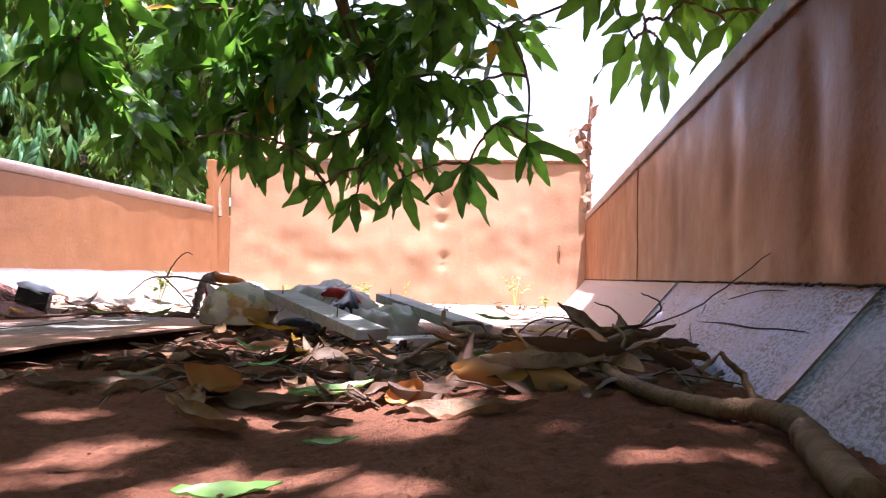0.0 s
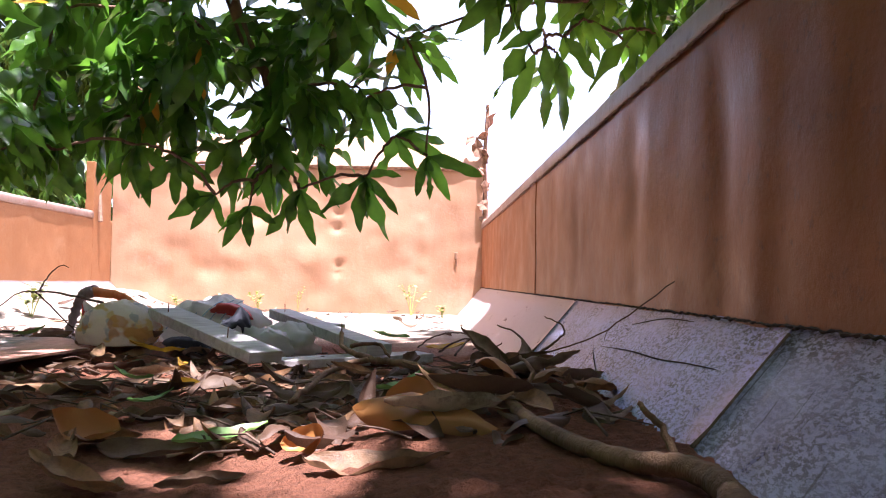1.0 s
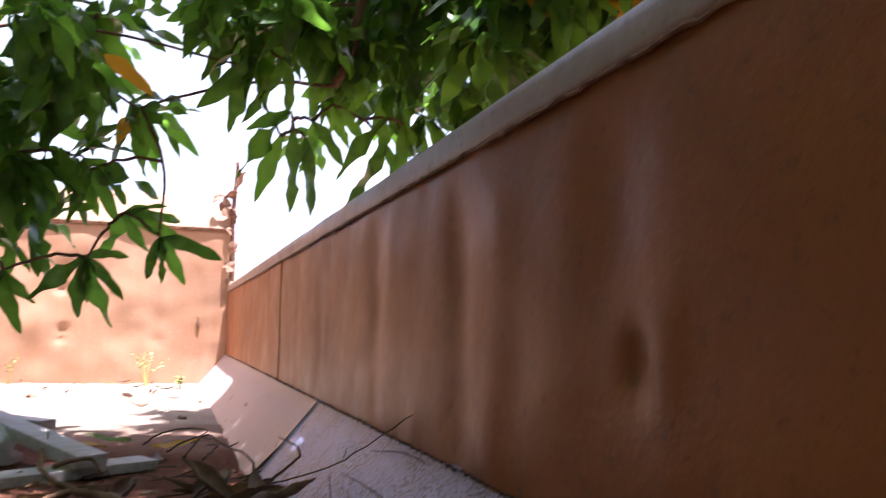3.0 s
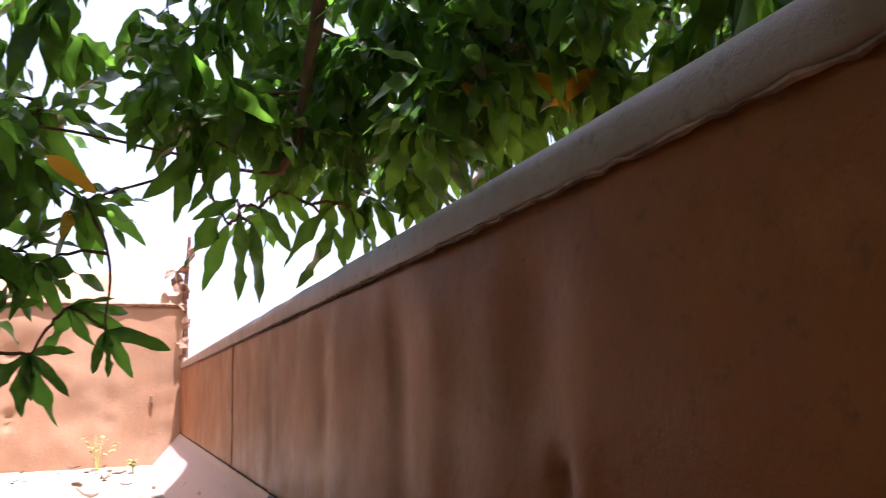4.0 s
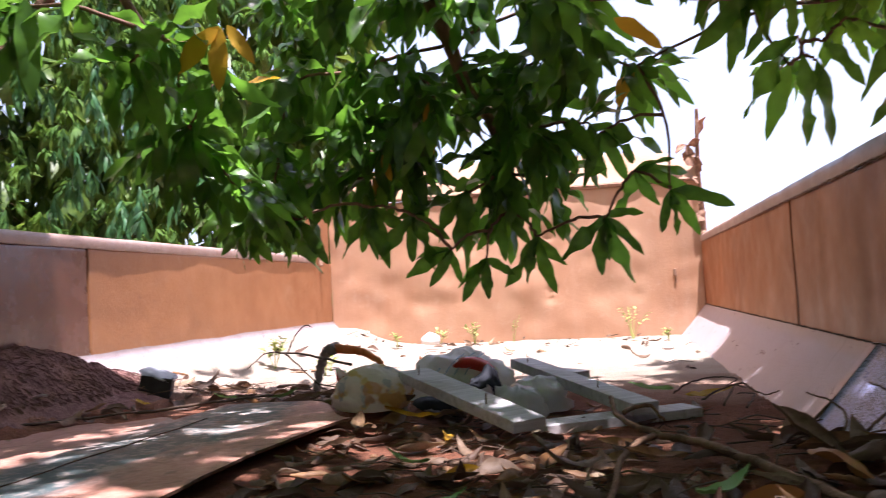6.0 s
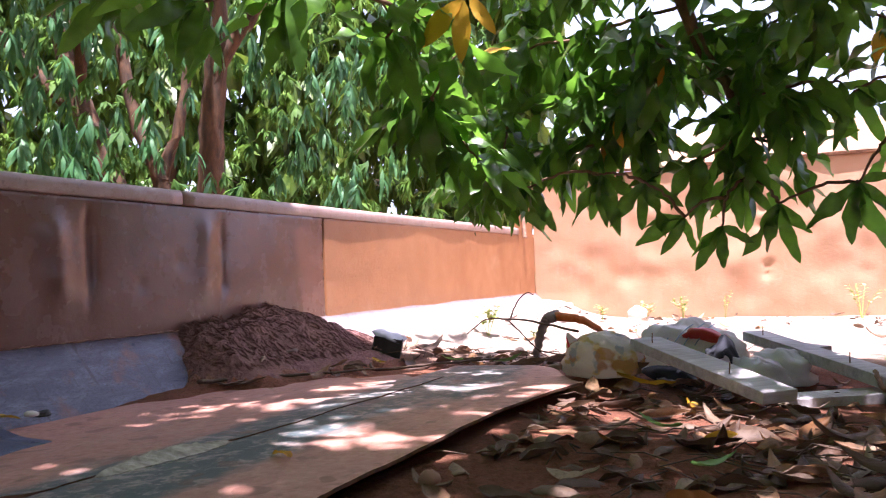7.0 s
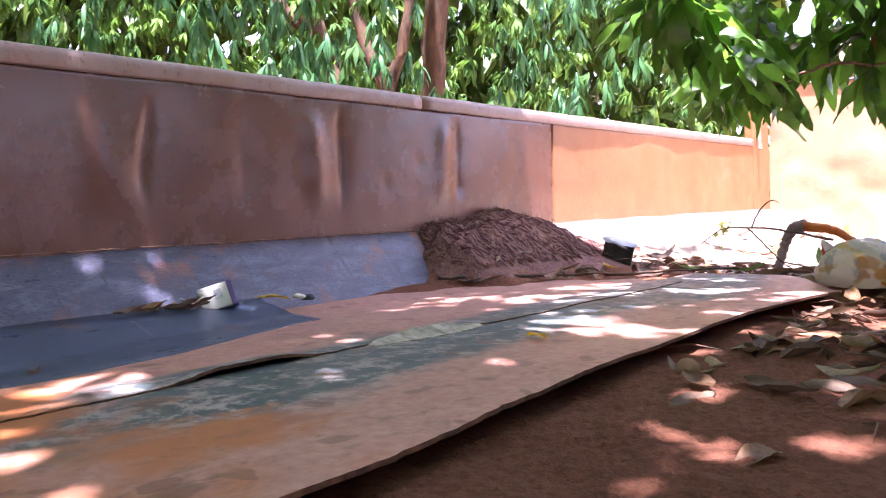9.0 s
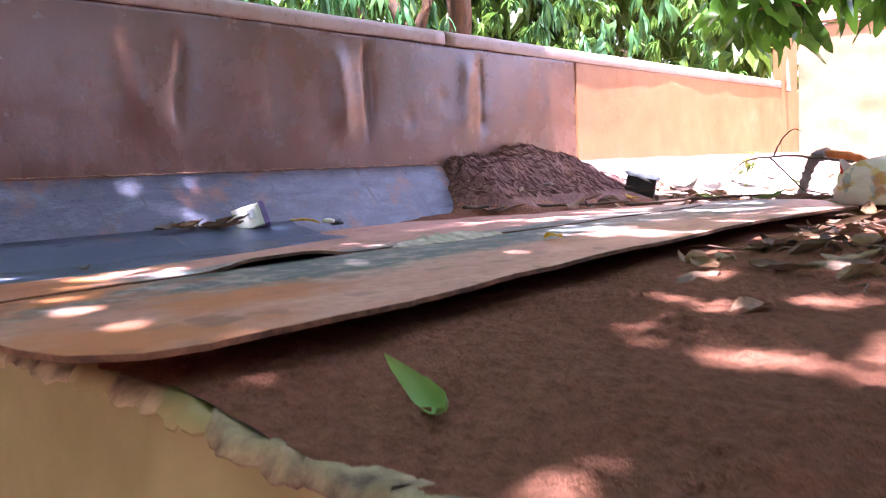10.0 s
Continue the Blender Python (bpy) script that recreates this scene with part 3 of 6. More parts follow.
wall_front = tagged(empty("wall_front"), "dented peach-painted steel front board with a torn top edge", "wall", kind="structure")
add(wall_front, "board", board(-0.02, 0.935), M_FRONT, "dented dusty painted steel", True)
add(wall_front, "flange", stem([(-HX, Y1 - 0.004, 0.955), (0, Y1 - 0.006, 0.945), (HX, Y1 - 0.004, 0.94)], 0.013, 0.013, 6, 10, 0.0015), M_RUST, "thin rusted flange")
add(wall_front, "top_board", board(0.95, 1.15, 0.10, True), M_FRONT, "torn upper plate leaning back", True)
part("slot", box_bm(0.016, 0.02, 0.045, 0.004, m=pose(0.989, Y1 - 0.002, 0.395)), M_RUST, wall_front, "rusted slot")
part("drip", box_bm(0.008, 0.010, 0.05, 0.003, m=pose(0.992, Y1 - 0.001, 0.355)), M_RUST, wall_front, "rust drip")


def torn_flake(seed, size):
    r = random.Random(seed)
    n = 9
    rim = [(size * r.uniform(0.45, 1.0) * math.cos(2 * math.pi * i / n), size * r.uniform(0.5, 1.3) * math.sin(2 * math.pi * i / n), r.uniform(-0.2, 0.2) * size) for i in range(n)]
    verts = [(0, 0, 0.15 * size)] + rim + [(0, 0, 0.15 * size - 0.004)] + [(x, y, z - 0.004) for x, y, z in rim]
    faces = []
    for i in range(n):
        a, b = 1 + i, 1 + (i + 1) % n
        faces += [(0, a, b), (n + 1, b + n + 1, a + n + 1), (a, a + n + 1, b + n + 1, b)]
    return verts, faces


post_right = empty("corner_post")
tagged(post_right, "rusted corner post with torn flaking metal at the front board", "post", kind="structure")
add(post_right, "post", stem([(1.165, Y1 + 0.01, -0.2), (1.168, Y1 + 0.01, 0.6), (1.16, Y1 + 0.01, 1.0), (1.175, Y1 + 0.02, 1.36)], 0.022, 0.010, 6, 6, 0.003), M_RUST)
for i, (x, z, s) in enumerate(((1.15, 0.72, 0.05), (1.17, 0.83, 0.045), (1.14, 0.93, 0.05), (1.16, 1.03, 0.05), (1.11, 1.08, 0.06), (1.15, 1.16, 0.05), (1.19, 1.25, 0.05), (1.17, 1.32, 0.035), (1.06, 1.13, 0.045), (1.155, 0.63, 0.03))):
    part("torn_flake", raw_mesh("torn_flake", *torn_flake(40 + i, s), M_RUST), None, post_right, at=pose(x, Y1 - 0.01, z, 70 + 25 * math.sin(i * 2.1), 30 * math.cos(i * 1.7), 40 * i))
post_left = tagged(empty("corner_post"), "upright painted corner post rising above the rim", "post", kind="structure")
part("post", box_bm(0.05, 0.27, 0.72, 0.006, m=pose(-HX - 0.024, 4.93, 0.54)), M_WALL_F, post_left)
add(post_left, "brace", stem([(-1.13, 4.86, 0.55), (-1.16, 4.90, 0.75), (-1.19, 4.98, 0.90)], 0.014, 0.010, 6), M_RUST, "bent rusty brace")

# ---- floor plate and rear sill ----
floor = tagged(empty("floor"), "steel bed floor under a layer of soil", "floor", kind="structure")
part("floor_plate", box_bm(2 * FX, Y1 - Y0 - 0.10, 0.03, m=pose(0, (Y0 + Y1) / 2 + 0.04, -0.04)), M_RUST, floor)
part("base", box_bm(2 * HX - 0.12, Y1 - Y0 - 0.14, 1.20, 0.01, m=pose(0, (Y0 + Y1) / 2 + 0.02, -0.655)), M_RUST, floor, "plain closed underbody")
sill = tagged(empty("rear_sill"), "old yellow painted rear sill with a torn peeling edge", "sill", kind="structure")


def sill_z(x):
    """Height of the sill's top edge, bent down in its middle."""
    return 0.010 - 0.022 * sm((x + 0.06) / 0.22) * sm((0.7 - abs(x)) / 0.2)


def sill_face():
    n, k = 150, 10
    verts, faces = [], []
    for i in range(n + 1):
        x = -HX + 2 * HX * i / n
        for j in range(k + 1):
            t = j / k
            top = sill_z(x) + 0.012 * nz(x, 0, 2, 9) + 0.006 * nz(x, 4, 2, 30)
            verts.append((x, Y0 - 0.004 + 0.004 * nz(x, t, 5, 8) + (0.012 * (1 - t / 0.2) if t < 0.2 else 0), top - 0.45 * t))
    for i in range(n):
        for j in range(k):
            a = i * (k + 1) + j
            faces.append((a, a + 1, a + k + 2, a + k + 1))
    return verts, faces


add(sill, "sill_plate", sill_face(), M_YELLOWPAINT, "scuffed yellow paint", True)
part("sill_body", box_bm(2 * HX, 0.06, 0.42, m=pose(0, Y0 + 0.045, -0.24)), M_RUST, sill)


def torn_lip(x0, x1, seed, out):
    r = random.Random(seed)
    n = max(6, int((x1 - x0) / 0.005))
    verts, faces = [], []
    for i in range(n + 1):
        x = x0 + (x1 - x0) * i / n
        e = max(0.0, math.sin(math.pi * i / n)) ** 0.5
        o = 0.6 * out * e * (0.75 + 0.35 * nz(x, seed, 7, 40) + 0.25 * r.random())
        h = sill_z(x) + 0.014
        verts += [(x, Y0 + 0.032, h), (x + r.uniform(-0.0015, 0.0015), Y0 + 0.004 - 0.6 * o, h + 0.004 + 0.009 * nz(x, seed, 0, 26)), (x + r.uniform(-0.0015, 0.0015), Y0 - 0.004 - 0.9 * o, h - 0.006 - 0.018 * e * abs(nz(x, seed, 3, 34)))]
    m = len(verts)
    verts += [(x, y + 0.001, z - 0.003) for x, y, z in verts]
    for i in range(n):
        for j in range(2):
            a = i * 3 + j
            faces += [(a, a + 1, a + 4, a + 3), (a + m, a + 3 + m, a + 4 + m, a + 1 + m)]
        a = i * 3 + 2
        faces.append((a, a + m, a + 3 + m, a + 3))
    return verts, faces


M_PEEL = plain("peeling_grey_paint", (0.085, 0.052, 0.038), (0.36, 0.28, 0.17), 0.8, 0, 26, 0.9)
for i, (a, b, o) in enumerate(((-0.62, -0.40, 0.010), (-0.41, -0.26, 0.022), (-0.28, -0.19, 0.034), (-0.20, -0.10, 0.024), (-0.12, -0.03, 0.036), (-0.05, 0.03, 0.024), (0.02, 0.10, 0.030), (0.085, 0.13, 0.020), (0.12, 0.20, 0.010), (0.19, 0.45, 0.008), (0.44, 0.7, 0.006))):
    add(sill, "torn_lip", torn_lip(a, b, 60 + i, o), M_YELLOWPAINT if i in (3, 5) else M_PEEL, "peeling torn metal lip", True)


# ---- soil ----
def soil_z(x, y):
    z = 0.028 + 0.006 * nz(x, y, 0, 5) + 0.004 * nz(x, y, 3, 14) + 0.002 * nz(x, y, 9, 40)
    z -= 0.024 * sm((0.50 - y) / 0.22) * sm((x + 0.06) / 0.22) * sm((0.7 - abs(x)) / 0.2)
    z += 0.052 * sm((x - 0.50) / 0.42) * sm((1.85 - y) / 0.5)
    z += 0.095 * sm((-x - 0.55) / 0.55) * sm((y - 2.9) / 0.5)
    z += 0.03 * sm((-x - 0.80) / 0.2) * sm((y - 1.2) / 0.5)
    z += 0.040 * math.exp(-((x - 0.01) / 0.13) ** 2 - ((y - 2.22) / 0.15) ** 2)
    if x < -0.45 and 1.68 < y < 3.4:
        k = sm((y - 1.73 - 0.02 * nz(x, y, 3, 25)) / 0.14) * (0.88 + 0.12 * sm((y - 1.8) / 0.4)) * (1 - sm((y - 2.18) / 0.62))
        dx = (x + 1.17) / 0.27
        z += 0.045 * sm((y - 1.95) / 0.35) * (1 - sm((y - 2.65) / 0.5)) * math.exp(-((x + 0.95) / 0.27) ** 2) * (1 + 0.5 * nz(x, y, 7, 12))
        z += 0.172 * k * math.exp(-dx * dx) * (1 + 0.16 * nz(x, y, 2, 16) + 0.08 * nz(x, y, 4, 40))
    return z


def soil_mesh():
    nx = 260
    rows = [Y0 + 0.004 + 0.0068 * j for j in range(190)]
    rows += [rows[-1] + (Y1 - 0.002 - rows[-1]) * j / 200 for j in range(1, 201)]
    verts, faces, ny = [], [], len(rows) - 1
    for i in range(nx + 1):
        x = -HX + 2 * HX * i / nx
        for y in rows:
            z = soil_z(x, y)
            if y < 1.56 and x > -0.25:
                near = sm((1.55 - y) / 0.3) * sm((y - Y0) / 0.05)
                z += near * (0.007 * max(0.0, nz(x, y, 5, 34)) + 0.0045 * nz(x, y, 6, 75) + 0.002 * nz(x, y, 8, 130))
            verts.append((x, y, z))
    for i in range(nx):
        for j in range(ny):
            a = i * (ny + 1) + j
            x, y, z = verts[a]
            pile = 1 if (x < -0.76 and 1.66 < y + 0.06 * nz(x, y, 1, 9) < 2.50 and z > 0.070 + 0.02 * nz(x, y, 6, 12)) else 0
            faces.append(((a, a + ny + 1, a + ny + 2, a + 1), pile))
    me = raw_mesh("soil", verts, [f for f, _ in faces], [M_SOIL, M_PILE], True)
    me.polygons.foreach_set("material_index", [p for _, p in faces])
    return me


tagged(new("soil", soil_mesh()), "red-brown soil and pale sand drift over the bed floor", "soil", kind="structure")
ground = tagged(new("ground", raw_mesh("ground", [(400 * math.cos(a * math.pi / 24), 400 * math.sin(a * math.pi / 24), -1.25) for a in range(48)], [tuple(range(48))], M_GROUND)), "bare red earth under the trees", "ground", kind="structure")


# ---- sheets on the floor ----
M_EDGE = plain("rusted_cut_edge", (0.05, 0.022, 0.014), (0.20, 0.095, 0.055), 0.85, 0, 45, 0.6)

def lerp_table(rows, y):
    if y <= rows[0][0]:
        return rows[0][1]
    for (a, va), (b, vb) in zip(rows, rows[1:]):
        if y <= b:
            return va + (vb - va) * (y - a) / (b - a)
    return rows[-1][1]


def loose_sheet(left, right, near, far, height, thick, nu=30, nv=150):
    """A thin warped sheet between two uneven edges."""
    verts, faces = [], []
    for j in range(nv + 1):
        v = j / nv
        for i in range(nu + 1):
            u = i / nu
            ya, yb = near(u), far(u)
            y = ya + (yb - ya) * v
            x = left(y) + (right(y) - left(y)) * u
            verts.append((x, y, height(x, y, u, v)))
    m = len(verts)
    verts += [(x, y, z - thick) for x, y, z in verts]
    w = nu + 1
    for j in range(nv):
        for i in range(nu):
            a = j * w + i
            faces += [(a, a + 1, a + w + 1, a + w), (a + m, a + w + m, a + w + 1 + m, a + 1 + m)]
    rim = [i for i in range(nu + 1)] + [j * w + nu for j in range(1, nv + 1)] + [nv * w + i for i in range(nu - 1, -1, -1)] + [j * w for j in range(nv - 1, 0, -1)]
    k = len(verts)
    verts += [verts[a] for a in rim] + [verts[a + m] for a in rim]
    n = len(rim)
    sides = [(k + i, k + n + i, k + n + (i + 1) % n, k + (i + 1) % n) for i in range(n)]
    me = raw_mesh("metal_sheet", verts, faces + sides, [M_SHEET, M_EDGE], True)
    me.polygons.foreach_set("material_index", [0] * len(faces) + [1] * len(sides))
    return me


EDGE_A = [(0.19, -0.160), (0.205, -0.075), (0.245, -0.026), (0.29, -0.012), (0.40, -0.009), (0.5, -0.010), (0.58, -0.018), (0.73, -0.034), (0.95, -0.052), (1.25, -0.057), (1.6, -0.060), (1.85, -0.027), (2.0, 0.005)]


def sheet_a_z(x, y):
    u = (x + 0.545) / 0.53
    return 0.058 + 0.005 * sm(u / 0.5) + 0.0025 * nz(x, y, 0, 4) + 0.002 * sm((u - 0.9) / 0.1) * nz(0, y, 5, 5)


def sheet_b_z(x, y, u, v):
    z = 0.050 + (sheet_a_z(x, y) + 0.0025 - 0.050) * sm((x + 0.80) / 0.22)
    z += 0.011 * sm((u - 0.84) / 0.16) * math.exp(-(((y - 0.68) / 0.10) ** 4))
    return z + 0.006 * sm((u - 0.90) / 0.10) * math.exp(-(((y - 1.04) / 0.09) ** 2))


sheet_a = loose_sheet(
    lambda y: -0.545 + 0.012 * nz(y, 0, 0, 9) + 0.06 * sm((y - 1.4) / 0.4),
    lambda y: lerp_table(EDGE_A, y) + 0.003 * nz(y, 2, 0, 12) + 0.003 * nz(y, 6, 0, 50),
    lambda u: 0.196 + 0.006 * nz(u, 1, 1, 9),
    lambda u: 2.30 - 0.32 * sm((u - 0.55) / 0.45) + 0.015 * nz(u, 3, 0, 9),
    lambda x, y, u, v: sheet_a_z(x, y),
    0.0055)
tagged(new("metal_sheet", sheet_a), "dusty warped sheet with green-grey paint and rust on the floor", "metal sheet", "loose sheets")
sheet_b = loose_sheet(
    lambda y: -0.99 + 0.01 * nz(y, 7, 0, 5),
    lambda y: -0.434 + 0.010 * nz(y, 8, 0, 7) + 0.006 * nz(y, 9, 0, 45) + 0.04 * sm((y - 0.95) / 0.3),
    lambda u: 0.262 + 0.01 * nz(u, 4, 1, 9),
    lambda u: 2.02 + 0.08 * nz(u, 5, 0, 6),
    sheet_b_z,
    0.0045)
torn_sheet = tagged(new("metal_sheet", sheet_b), "red-dusted sheet with a ragged lifted edge over a second sheet", "metal sheet", "loose sheets")


def frayed(y0, y1, seed):
    """A pale ragged strip where a sheet edge has split into layers."""
    r = random.Random(seed)
    n = int((y1 - y0) / 0.008)
    verts, faces = [], []
    for i in range(n + 1):
        y = y0 + (y1 - y0) * i / n
        e = math.sin(math.pi * i / n) ** 0.6
        x = -0.428 + 0.04 * sm((y - 0.95) / 0.3)
        z = sheet_a_z(x, y)
        for k, (dx, dz) in enumerate(((-0.030, 0.004), (-0.008, 0.014), (0.014, 0.007), (0.030, 0.0015))):
            verts.append((x + dx * e + r.uniform(-0.004, 0.004) * (k > 1), y, z + dz * e * r.uniform(0.7, 1.2) + 0.001))
    m = len(verts)
    verts += [(x, y, z - 0.0025) for x, y, z in verts]
    for i in range(n):
        for k in range(3):
            a = i * 4 + k
            faces += [(a, a + 1, a + 5, a + 4), (a + m, a + 4 + m, a + 5 + m, a + 1 + m)]
        for k in (0, 3):
            a = i * 4 + k
            faces.append((a, a + 4, a + 4 + m, a + m))
    return verts, faces


add(torn_sheet, "torn_edge", frayed(0.90, 1.16, 5), plain("frayed_fibre", (0.30, 0.26, 0.22), (0.52, 0.47, 0.41), 0.85, 0, 60, 0.8), "pale frayed torn edge")


def rolled_plate():
    """A plate with a rolled edge beside the chamfer."""
    prof = [(-0.985, 0.090), (-0.95, 0.081), (-0.90, 0.0765), (-0.82, 0.0745), (-0.73, 0.071), (-0.66, 0.0665), (-0.625, 0.0635), (-0.618, 0.0590), (-0.96, 0.048)]
    n, p = 40, len(prof)
    verts, faces = [], []
    for i in range(n + 1):
        y = 0.27 + (1.12 - 0.27) * i / n
        k = 1 - 0.45 * sm((y - 0.55) / 0.57)
        for x, z in prof:
            px = -0.965 + (x + 0.965) * k + 0.012 * nz(y, 3, 0, 9) * (x > -0.8) + 0.004 * nz(y, x, 0, 6)
            lie = sheet_b_z(px, y, 0, 0)
            over = 0.0035 * (1 - sm((x + 0.70) / 0.08)) + 0.0008
            pz = z - 0.006 * sm((y - 0.9) / 0.2) if x < -0.86 and z > 0.06 else (lie + over if z > 0.0595 else lie - 0.003)
            verts.append((px, y + 0.03 * nz(x, i, 0, 9) * (i == n), pz))
    for i in range(n):
        for k in range(p):
            a, b = i * p + k, i * p + (k + 1) % p
            faces.append((a, a + p, b + p, b))
    faces += [tuple(range(p)), tuple(range(n * p + p - 1, n * p - 1, -1))]
    return verts, faces


tagged(new("rolled_plate", raw_mesh("rolled_plate", *rolled_plate(), M_BLUE, True)), "dark blue steel plate with a rolled edge beside the wall", "steel plate")


# ---- timber frame pieces ----
def plank(name, a, b, width, thick, label, nail=True, roll=0.0):
    """A sawn board whose top middle runs from a to b."""
    a, b = Vector(a), Vector(b)
    m = frame_of((a + b) / 2, b - a, (0, 0, 1)) @ pose(0, 0, 0, 0, roll, 0)
    root = empty("timber_plank", m)
    length = (b - a).length
    bm = box_bm(length, width, thick, 0.0025, m=Matrix())
    bmesh.ops.bisect_plane(bm, geom=bm.verts[:] + bm.edges[:] + bm.faces[:], plane_co=(0, 0, 0), plane_no=(1, 0, 0))
    for v in bm.verts:
        v.co.z += 0.002 * nz(v.co.x, v.co.y, length, 9) - thick / 2
        v.co.y += 0.0015 * nz(v.co.x, v.co.z, width, 14)
    bmesh.ops.rotate(bm, verts=bm.verts, cent=(0, 0, 0), matrix=Matrix.Rotation(radians(90), 3, "Z"))
    me = mesh_of("board", bm, M_TIMBER)
    part("board", me, None, root)
    if nail:
        for s in (-0.38, 0.22):
            v, f = stem([(0.2 * width, s * length, -0.004), (0.21 * width, s * length, 0.012), (0.25 * width, s * length + 0.004, 0.026)], 0.0016, 0.0013, 5, 2)
            part("nail", raw_mesh("nail", v, f, M_RUST), None, root, "bent rusty nail")
    return tagged(root, label, "plank", "broken timber frame")


plank("timber_plank", (0.118, 2.150, 0.156), (0.449, 1.822, 0.077), 0.088, 0.026, "weathered grey plank propped on the rubbish bags")
plank("timber_plank", (0.455, 1.935, 0.050), (0.80, 2.125, 0.054), 0.085, 0.022, "pale weathered plank flat on the floor under others", False)
plank("timber_plank", (0.352, 2.520, 0.144), (0.690, 1.975, 0.084), 0.068, 0.028, "rough weathered plank leaning across the frame")
plank("timber_plank", (0.42, 2.60, 0.106), (0.535, 2.52, 0.100), 0.06, 0.026, "short offcut of grey timber behind the planks", False)


# ---- bags and rubbish ----
def crumpled(rx, ry, rz, seed, amp=0.12, flat=0.25, seg=28, rings=18):
    verts, faces = [], []
    for i in range(rings + 1):
        th = math.pi * i / rings
        for j in range(seg):
            ph = 2 * math.pi * j / seg
            d = Vector((math.sin(th) * math.cos(ph), math.sin(th) * math.sin(ph), math.cos(th)))
            k = 1 + amp * noise.noise(d * 2.1 + Vector((seed, 0, 0))) + 0.6 * amp * abs(noise.noise(d * 5.2 + Vector((0, seed, 0)))) + 0.35 * amp * noise.noise(d * 11 + Vector((0, 0, seed)))
            x, y, z = d.x * rx * k, d.y * ry * k, d.z * rz * k
            if z < -flat * rz:
                z = -flat * rz + 0.15 * (z + flat * rz)
            verts.append((x, y, z + flat * rz))
    for i in range(rings):
        for j in range(seg):
            a, b = i * seg + j, i * seg + (j + 1) % seg
            faces.append((a, a + seg, b + seg, b))
    return verts, faces


def fin(points_a, points_b, thick=0.0015):
    """A thin strip of film between two rows of points."""
    verts, faces = [], []
    n = len(points_a)
    for d in (0, thick):
        for a, b in zip(points_a, points_b):
            for t in (0, 0.5, 1):
                p = Vector(a).lerp(Vector(b), t)
                verts.append((p.x, p.y + d, p.z))
    m = n * 3
    for i in range(n - 1):
        for j in range(2):
            a = i * 3 + j
            faces += [(a, a + 1, a + 4, a + 3), (a + m, a + 3 + m, a + 4 + m, a + 1 + m)]
    for i in range(n - 1):
        for j in (0, 2):
            a = i * 3 + j
            faces.append((a, a + 3, a + 3 + m, a + m))
    return verts, faces


bag = empty("plastic_bag", pose(0.008, 2.13, soil_z(0.008, 2.13) + 0.008))
tagged(bag, "crumpled printed plastic bag stuffed full, on the floor", "plastic bag")
part("pouch", raw_mesh("pouch", *crumpled(0.102, 0.088, 0.074, 3.1, 0.13, 0.45, 56, 40), M_BAGPRINT, True), None, bag)
part("corner", raw_mesh("corner", *fin([(-0.092, 0, 0.02), (-0.088, -0.005, 0.060), (-0.092, 0, 0.105)], [(-0.02, -0.01, 0.03), (-0.035, -0.02, 0.075), (-0.086, -0.004, 0.108)], 0.004), M_BAGWHITE, True), None, bag, "pointed translucent bag corner")
part("corner_fold", raw_mesh("corner_fold", *fin([(-0.088, -0.02, 0.035), (-0.080, -0.03, 0.065), (-0.090, -0.012, 0.100)], [(-0.052, -0.045, 0.025), (-0.060, -0.040, 0.05), (-0.084, -0.018, 0.092)], 0.003), M_RED, True), None, bag, "reddish printed fold")

sack = empty("rubbish_sack", pose(0.175, 2.49, 0.03))
tagged(sack, "white striped plastic rubbish sack with a red print", "plastic bag")
sack_pouch = part("pouch", raw_mesh("pouch", *crumpled(0.165, 0.12, 0.108, 8.3, 0.20, 0.3, 44, 30), M_BAGWHITE, True), None, sack)
for i in range(6):
    x = -0.13 + 0.03 * i
    pts = []
    for k in range(6):
        a = 0.25 + 0.22 * k
        pts.append((x + 0.012 * k, -0.128 * math.cos(a) * math.sqrt(max(0.05, 1 - (x / 0.19) ** 2)), 0.034 + 0.108 * math.sin(a) * math.sqrt(max(0.05, 1 - (x / 0.19) ** 2))))
    part("stripe", raw_mesh("stripe", *tube(smooth_path(pts, 3), [0.0018] * 16, 5), M_BLUEPRINT), None, sack_pouch, "thin pale blue stripe")
part("red_patch", raw_mesh("red_patch", *crumpled(0.062, 0.05, 0.026, 2.2, 0.2, 0.3, 14, 10), M_RED, True), None, sack_pouch, "glossy red printed panel", at=pose(0.055, -0.075, 0.088, -35, 12, 10))

pouch2 = empty("clear_bag", pose(0.385, 2.14, 0.034))
tagged(pouch2, "clear crinkled plastic bag lying among planks", "plastic bag")
part("pouch", raw_mesh("pouch", *crumpled(0.065, 0.07, 0.055, 12.7, 0.42, 0.3, 24, 14), M_CLEAR, True), None, pouch2)
part("wad", raw_mesh("wad", *crumpled(0.075, 0.065, 0.060, 5.4, 0.34, 0.3, 24, 14), M_BAGWHITE, True), None, pouch2, "creamy wadded film", at=pose(0.045, 0.10, 0.0))

